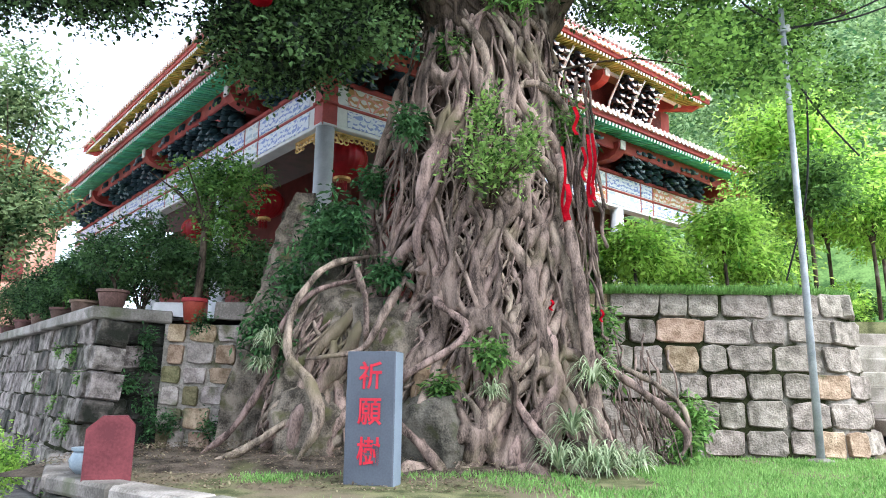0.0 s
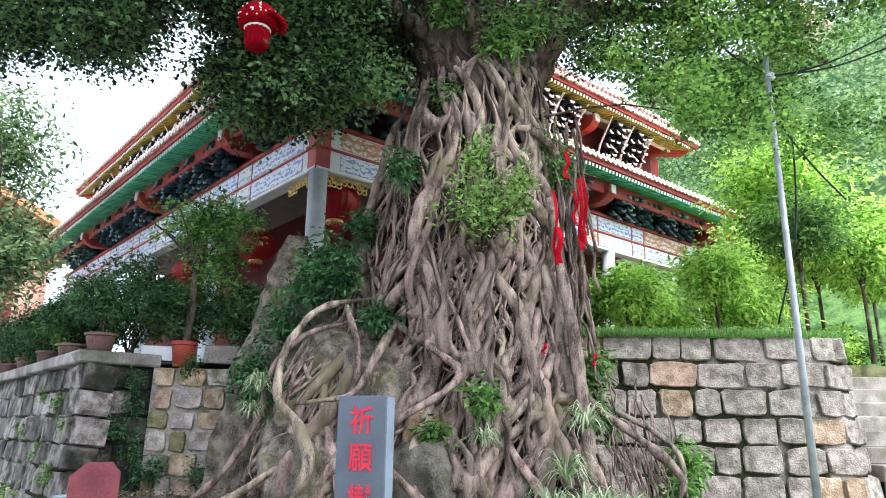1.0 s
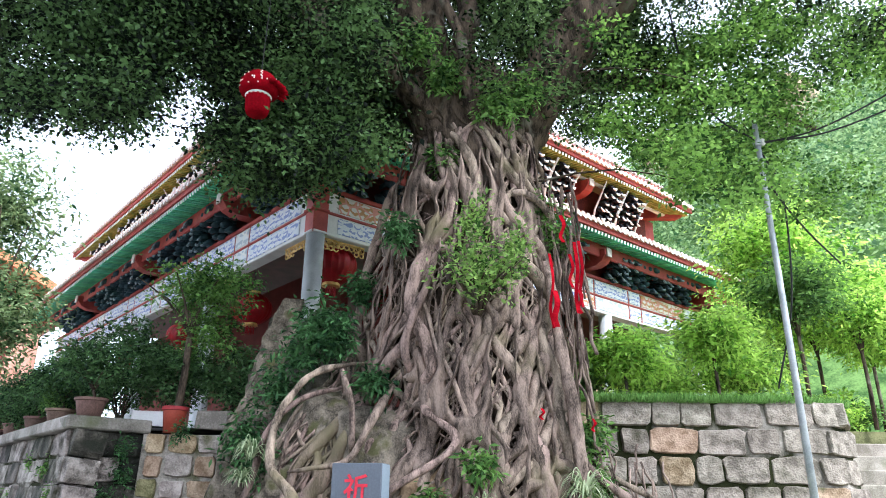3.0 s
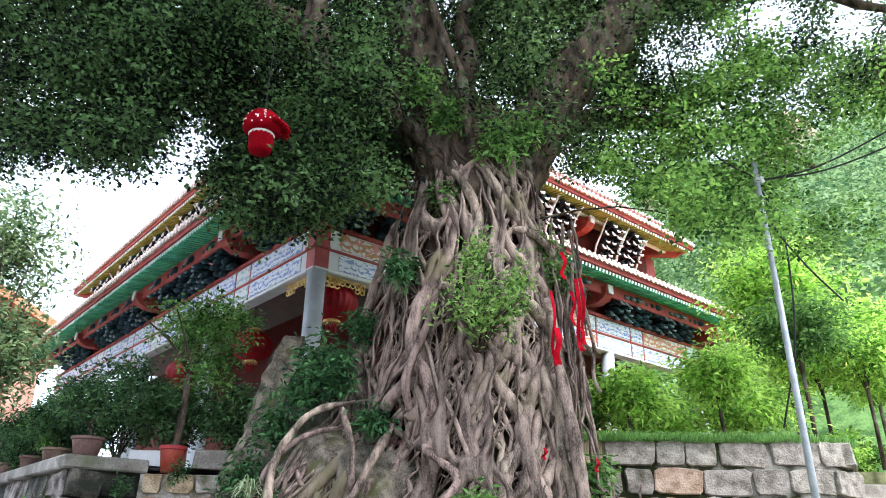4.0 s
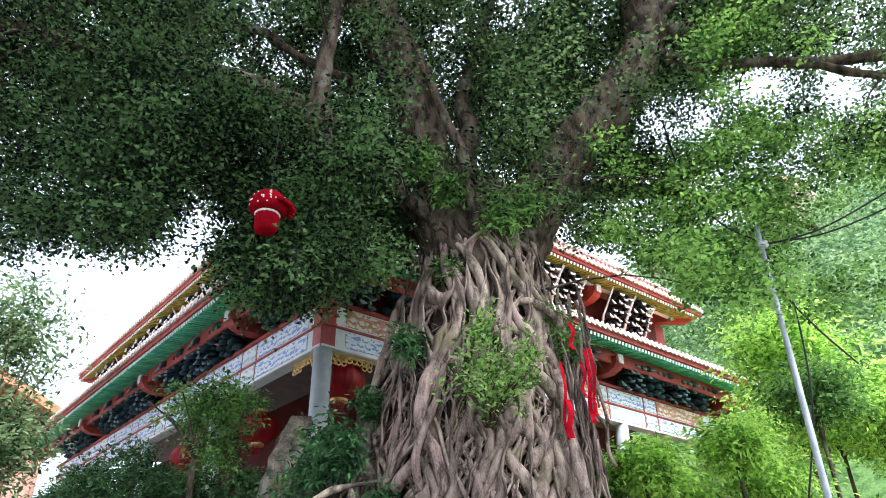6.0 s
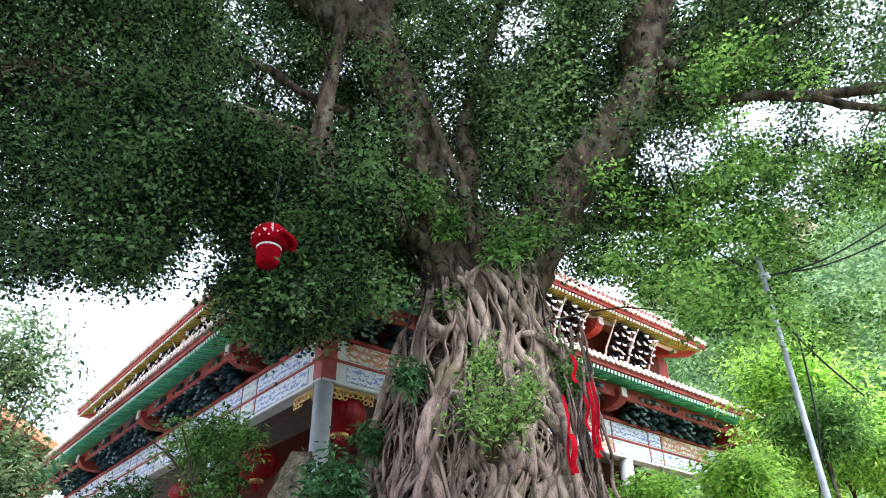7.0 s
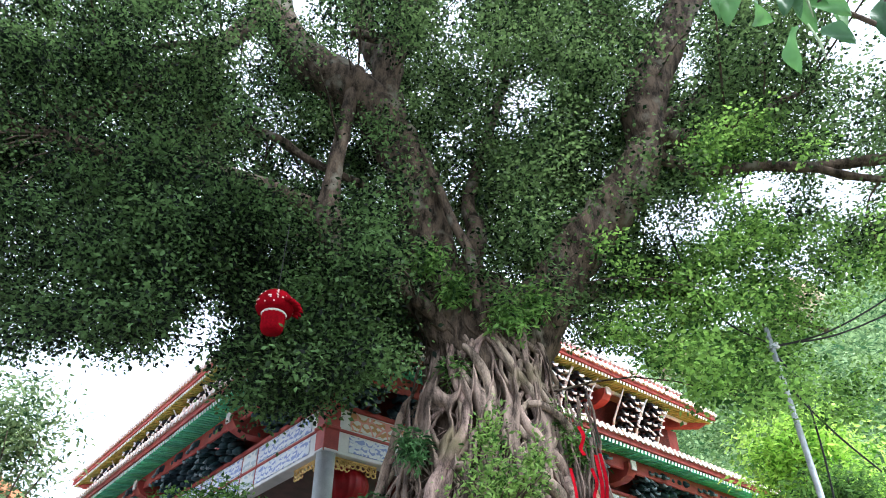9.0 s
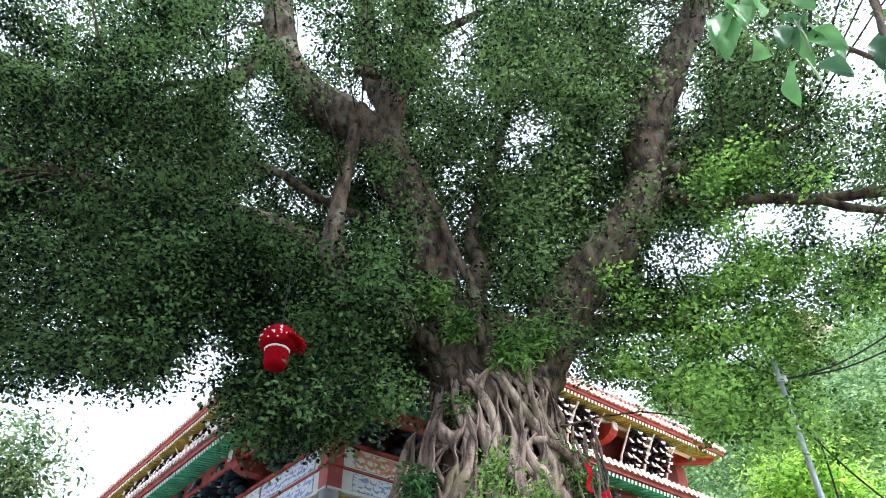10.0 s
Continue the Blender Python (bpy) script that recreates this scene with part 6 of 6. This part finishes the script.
STONE = empty("marker_stone", pose(-2.38, 5.2, 0.03, 0, 0, 22), "maroon painted stone marker with chamfered top corners", "marker")
part("slab", Geo().prism([(-0.16, 0), (0.16, 0), (0.16, 0.38), (0.1, 0.45), (-0.06, 0.45), (-0.16, 0.36)], 0.15), M["maroon"], STONE)
BOWL = empty("stone_bowl", pose(-2.68, 5.5, 0.04), "small blue-grey glazed round jar on the kerb", "jar")
part("body", Geo().lathe([(0.07, 0), (0.115, 0.05), (0.125, 0.1), (0.105, 0.15), (0.09, 0.165)], 24), M["bluepot"], BOWL, "", True)
part("rim", Geo().lathe([(0.092, 0.16), (0.112, 0.17), (0.115, 0.19), (0.085, 0.185)], 24), M["bluepot"], BOWL)

# ---- the pole with its cables ----
POLE = empty("utility_pole", pose(3.88, 7.4, 0), "thin galvanised steel pole carrying black cables", "pole")
part("shaft", Geo().tube([(0, 0, 0), (0.0, 0, 2.5), (0.0, 0, 5.06)], [0.042, 0.036, 0.03], 16), M["steel"], POLE, "", True)
part("footing", Geo().lathe([(0.16, -0.05), (0.15, 0.02), (0.06, 0.045)], 18), M["cap"], POLE, "concrete footing")
part("clamp", Geo().lathe([(0.05, -0.03), (0.05, 0.03)], 14), M["steel"], POLE, at=pose(0, 0, 4.8))
part("insulator", Geo().lathe([(0.02, 0), (0.035, 0.02), (0.02, 0.05), (0.03, 0.07), (0.012, 0.09)], 12), M["white"], POLE, at=pose(0.06, 0, 4.78))
for i, pts in enumerate((((0.04, 0, 4.82), (0.9, -0.1, 4.95), (2.2, -0.3, 5.5), (4.2, -0.6, 6.6)), ((0.04, 0, 4.8), (0.8, -0.1, 5.0), (2.0, -0.3, 5.62), (4.0, -0.6, 6.7)),
                         ((-0.03, 0, 4.86), (-0.45, 0.0, 5.15), (-0.72, 0.1, 5.8), (-0.8, 0.2, 6.9)), ((0.02, 0, 4.7), (0.25, 0.1, 4.2), (0.32, 0.4, 3.0), (0.2, 0.8, 2.0)), ((-0.02, 0, 4.7), (0.1, 0, 4.2), (0.5, 0.2, 3.8), (1.1, 0.6, 3.5)))):
    q = smooth_path(pts, 24)
    part("cable", Geo().tube(q, [0.012] * 24, 5), M["cable"], POLE, "black sagging cable")

# ---- lantern in the tree ----
t = empty("tree_lantern", pose(-1.46, 5.0, 3.9), "red festival lantern with fringed skirt hanging in the tree", "lantern")
part("dome", Geo().lathe([(0.05, 0.14), (0.11, 0.12), (0.155, 0.06), (0.165, 0.0), (0.15, -0.05), (0.1, -0.06)], 36, flute=0.05, flutes=18), M["crimson"], t, "round red dome with pale spots", True)
sp = Geo()
lr = random.Random(6)
for k in range(46):
    a, z = lr.uniform(0, 6.283), lr.uniform(-0.03, 0.1)
    r = float(np.interp(z, [-0.05, 0, 0.06, 0.12], [0.15, 0.166, 0.156, 0.112])) + 0.001
    sp.box((0.012, 0.004, 0.012), pose(r * math.cos(a), r * math.sin(a), z, 0, 0, math.degrees(a) + 90), 0.001)
tagged(part("spots", sp, M["tile"], t), kind="stuff")
part("skirt", Geo().lathe([(0.09, -0.06), (0.105, -0.08), (0.1, -0.2), (0.085, -0.24)], 48, flute=0.14, flutes=16), M["crimson"], t, "pleated red skirt", True)
part("band", Geo().lathe([(0.1, -0.085), (0.108, -0.075), (0.1, -0.065)], 32), M["tile_white"], t)
flap = Geo()
for k in range(7):
    a = -0.75 + 0.25 * k
    flap.tube([(0.14 * math.cos(a), 0.14 * math.sin(a), 0.02), (0.2 * math.cos(a), 0.2 * math.sin(a), 0.0), (0.235 * math.cos(a), 0.235 * math.sin(a), -0.02 - 0.01 * (k % 2))], [0.03, 0.02, 0.006], 7)
part("flap", flap, M["crimson"], t, "red cloth brim lifted at one side", True)
part("cord", Geo().tube([(0, 0, 0.13), (0.01, 0, 0.9)], [0.004] * 2, 5), M["cable"], t)


def ribbon(pts, w, seed):
    """A hanging strip of cloth."""
    r = random.Random(seed)
    q = smooth_path(pts, 16)
    vs, fs = [], []
    for i, p in enumerate(q):
        a = 0.35 * math.sin(i * 0.35 + seed)
        d = Vector((math.cos(a), math.sin(a), 0)) * w / 2
        c = Vector(p) + Vector((0.003 * math.sin(i * 0.6 + seed), 0.005 * math.cos(0.7 * i), 0))
        for e in (-0.002, 0.002):
            nrm = Vector((-d.y, d.x, 0)).normalized() * e
            vs += [c - d + nrm, c + d + nrm]
    for i in range(len(q) - 1):
        a = 4 * i
        fs += [(a, a + 1, a + 5, a + 4), (a + 2, a + 6, a + 7, a + 3), (a, a + 4, a + 6, a + 2), (a + 1, a + 3, a + 7, a + 5)]
    ob = part("ribbon", Geo().add(vs, fs), M["ribbon"])
    return tagged(ob, "red cloth wishing ribbon tied to the roots", "ribbon", "wishing ribbons")


for i, (x, y, z, ln, w) in enumerate(((1.13, 6.4, 3.0, 0.75, 0.045), (1.16, 6.38, 2.62, 0.36, 0.09), (1.42, 6.6, 3.2, 0.75, 0.06), (1.47, 6.62, 3.22, 0.7, 0.05), (1.36, 6.55, 3.05, 0.35, 0.05), (1.28, 6.5, 3.45, 0.3, 0.06), (1.44, 6.6, 2.7, 0.25, 0.06), (0.98, 6.3, 1.5, 0.1, 0.04), (1.5, 6.6, 1.45, 0.12, 0.04))):
    ribbon([(x, y, z), (x + 0.02, y - 0.02, z - ln * 0.4), (x - 0.01, y, z - ln * 0.75), (x + 0.01, y - 0.01, z - ln)], w * 0.62, i)

# ---- grass, litter ----
gr = np.random.default_rng(51)


def in_lawn(x, y):
    ok = (y > 5.55 - (x + 2.8) * 0.72) & (y < 7.6) & (x < 6.2) & (x > -2.8)
    return ok


n = 110000
x, y = gr.uniform(-2.8, 6.2, n), gr.uniform(3.6, 7.7, n)
bare = np.array([noise.noise(Vector((a * 1.1, b * 1.1, 2))) for a, b in zip(x, y)])
keep = in_lawn(x, y) & ~(((x + 1.1) / 2.4) ** 2 + ((y - 7.1) / 1.25) ** 2 < 1) & (bare + gr.normal(0, 0.12, n) > np.where(x < 0.9, 0.2 + np.clip((0.3 - x) * 0.16, -0.15, 0.4), -0.3)) & ((x < 1.9) | (y < 7.68))
x, y = x[keep], y[keep]
n = len(x)
base = np.stack([x, y, np.zeros(n)], 1)
h = gr.normal(0, 0.45, (n, 3))
h[:, 2] = 1
v = leaf_verts(gr, base, h, gr.uniform(0.025, 0.06, n), 0.16, 0.1, 0.1)
tagged(new("grass", quads_mesh("grass", v, 4, LEAF, M["grass"])), "short mown green lawn grass", "grass", kind="stuff")
# the fringe on top of the wall
n = 16000
x = gr.uniform(1.5, 4.9, n)
y = 7.93 + gr.uniform(-0.06, 0.5, n) + np.clip(x - 4.2, 0, 1) * 0.5
base = np.stack([x, y, np.full(n, 1.78)], 1)
h = gr.normal(0, 0.4, (n, 3))
h[:, 2], h[:, 1] = 1, h[:, 1] - 0.3
v = leaf_verts(gr, base, h, gr.uniform(0.06, 0.15, n), 0.1, 0.1, 0.1)
tagged(new("grass", quads_mesh("grass", v, 4, LEAF, M["grass"])), "longer green grass fringe along the wall top", "grass", kind="stuff")
# dry leaves on the soil
n = 7500
x, y = gr.uniform(-3.5, 1.2, n), gr.uniform(5.0, 7.4, n)
keep = (y > 5.6 - (x + 2.8) * 0.72)
x, y = x[keep], y[keep]
e = np.clip(1 - ((x + 1.1) / 2.5) ** 2, 0, 1) * np.clip(1 - ((y - 7.1) / 1.2) ** 2, 0, 1)
base = np.stack([x, y, 0.008 + 0.16 * np.sqrt(e)], 1)
h = gr.normal(0, 1, (len(x), 3))
h[:, 2] *= 0.25
tagged(new("leaf_litter", quads_mesh("leaf_litter", leaf_verts(gr, base, h, gr.uniform(0.018, 0.045, len(x)), 0.5, 0.3, 0.9), 4, LEAF, M["litter"])), "scattered dry fallen leaves on bare soil", "leaf litter", kind="stuff")

# little wall plants in the joints
for i, (s, z) in enumerate(((0.35, 0.75), (0.55, 0.25), (0.9, 1.0), (1.3, 0.5), (1.6, 1.1), (0.25, -0.2), (0.7, -0.3), (2.2, 0.7))):
    p = CORNER + L_DIR * s - R_DIR * (-0.11 * (z - PATH) - 0.02)
    c = ball(gr, 14, (0, 0, 0), (0.12, 0.08, 0.12), 0.1)
    plant("wall_weed", pose(p.x, p.y, z), "small green weed growing from the wall joints", "weed", "weeds in the walls", c, (0.06, 0.05, 0.06), 16, 0.045, "mid", stems(gr, 0.04, 3, 0.05, 0.02, 0.004), droop=0.4, seed=400 + i)
for i, (x, y, z) in enumerate(((-3.08, 7.42, 0.9), (-3.05, 7.4, 0.5), (-3.0, 7.45, 0.25), (-3.12, 7.38, 1.2), (-2.8, 7.42, 0.35), (-3.2, 7.3, 0.7), (-2.4, 7.5, 0.3), (-2.55, 7.45, 1.38))):
    c = ball(gr, 16, (0, 0, 0), (0.13, 0.08, 0.16), 0.1)
    plant("wall_weed", pose(x, y, z), "dark creeping weed on the damp wall", "weed", "weeds in the walls", c, (0.06, 0.05, 0.07), 16, 0.045, "fern", stems(gr, 0.04, 3, 0.05, 0.02, 0.004), droop=0.4, seed=420 + i)

# ---- the wooded hill behind ----
def hill_z(x, y):
    d = (x * 0.62 + y * 0.78) - 26
    rise = 0.0 if d < 0 else 46 * (1 - math.exp(-d / 42))
    rise *= float(np.interp(x / max(y, 1), (-0.15, 0.1, 0.35, 0.7), (0.0, 0.95, 1.1, 1.2)))
    return 1.5 + rise + (2.2 * noise.noise(Vector((x * 0.05, y * 0.05, 1))) + 4 * noise.noise(Vector((x * 0.02, y * 0.02, 5)))) * min(1, max(0, d) / 20)


bm = bmesh.new()
bmesh.ops.create_grid(bm, x_segments=80, y_segments=80, size=0.5)
for q in bm.verts:
    x, y = 60 + q.co.x * 150, 75 + q.co.y * 120
    q.co = (x, y, hill_z(x, y) - 0.4)
me = bpy.data.meshes.new("hill")
bm.to_mesh(me)
bm.free()
me.shade_smooth()
me.materials.append(M["undergrowth"])
tagged(new("hill", me), "steep wooded hillside rising behind the temple", "hill", kind="structure")
hr = np.random.default_rng(61)
trees = []
while len(trees) < 950:
    a, d = hr.uniform(0.08, 0.82), hr.uniform(27, 95)
    x, y = a * d, d
    z = hill_z(x, y)
    if x * 0.62 + y * 0.78 > 27:
        trees.append((x, y, z + 1.2))
trees = np.array(trees)
puffs = np.repeat(trees, 8, 0) + hr.normal(0, 1, (len(trees) * 8, 3)) * np.array([1.3, 1.3, 1.0])
v = spray_leaves(hr, puffs, np.array([0.8, 0.8, 0.5]), 25, 0.27, 0.2, 0.6)
tagged(new("hill_woods", quads_mesh("hill_woods", v, 4, LEAF, M["hill"])), "pale green woods covering the hillside", "woods", kind="stuff")
# bare crags in the woods
for i, (x, y, r) in enumerate(((26.5, 46, 2.6), (30, 50, 3.0), (19, 52, 2.4))):
    boulder((x, y, hill_z(x, y) + 2.5), (r, r * 0.7, r * 1.4), "block_warm", 5, "pale pinkish crag among the hillside trees", 20 + i, 0.1, 0.22)
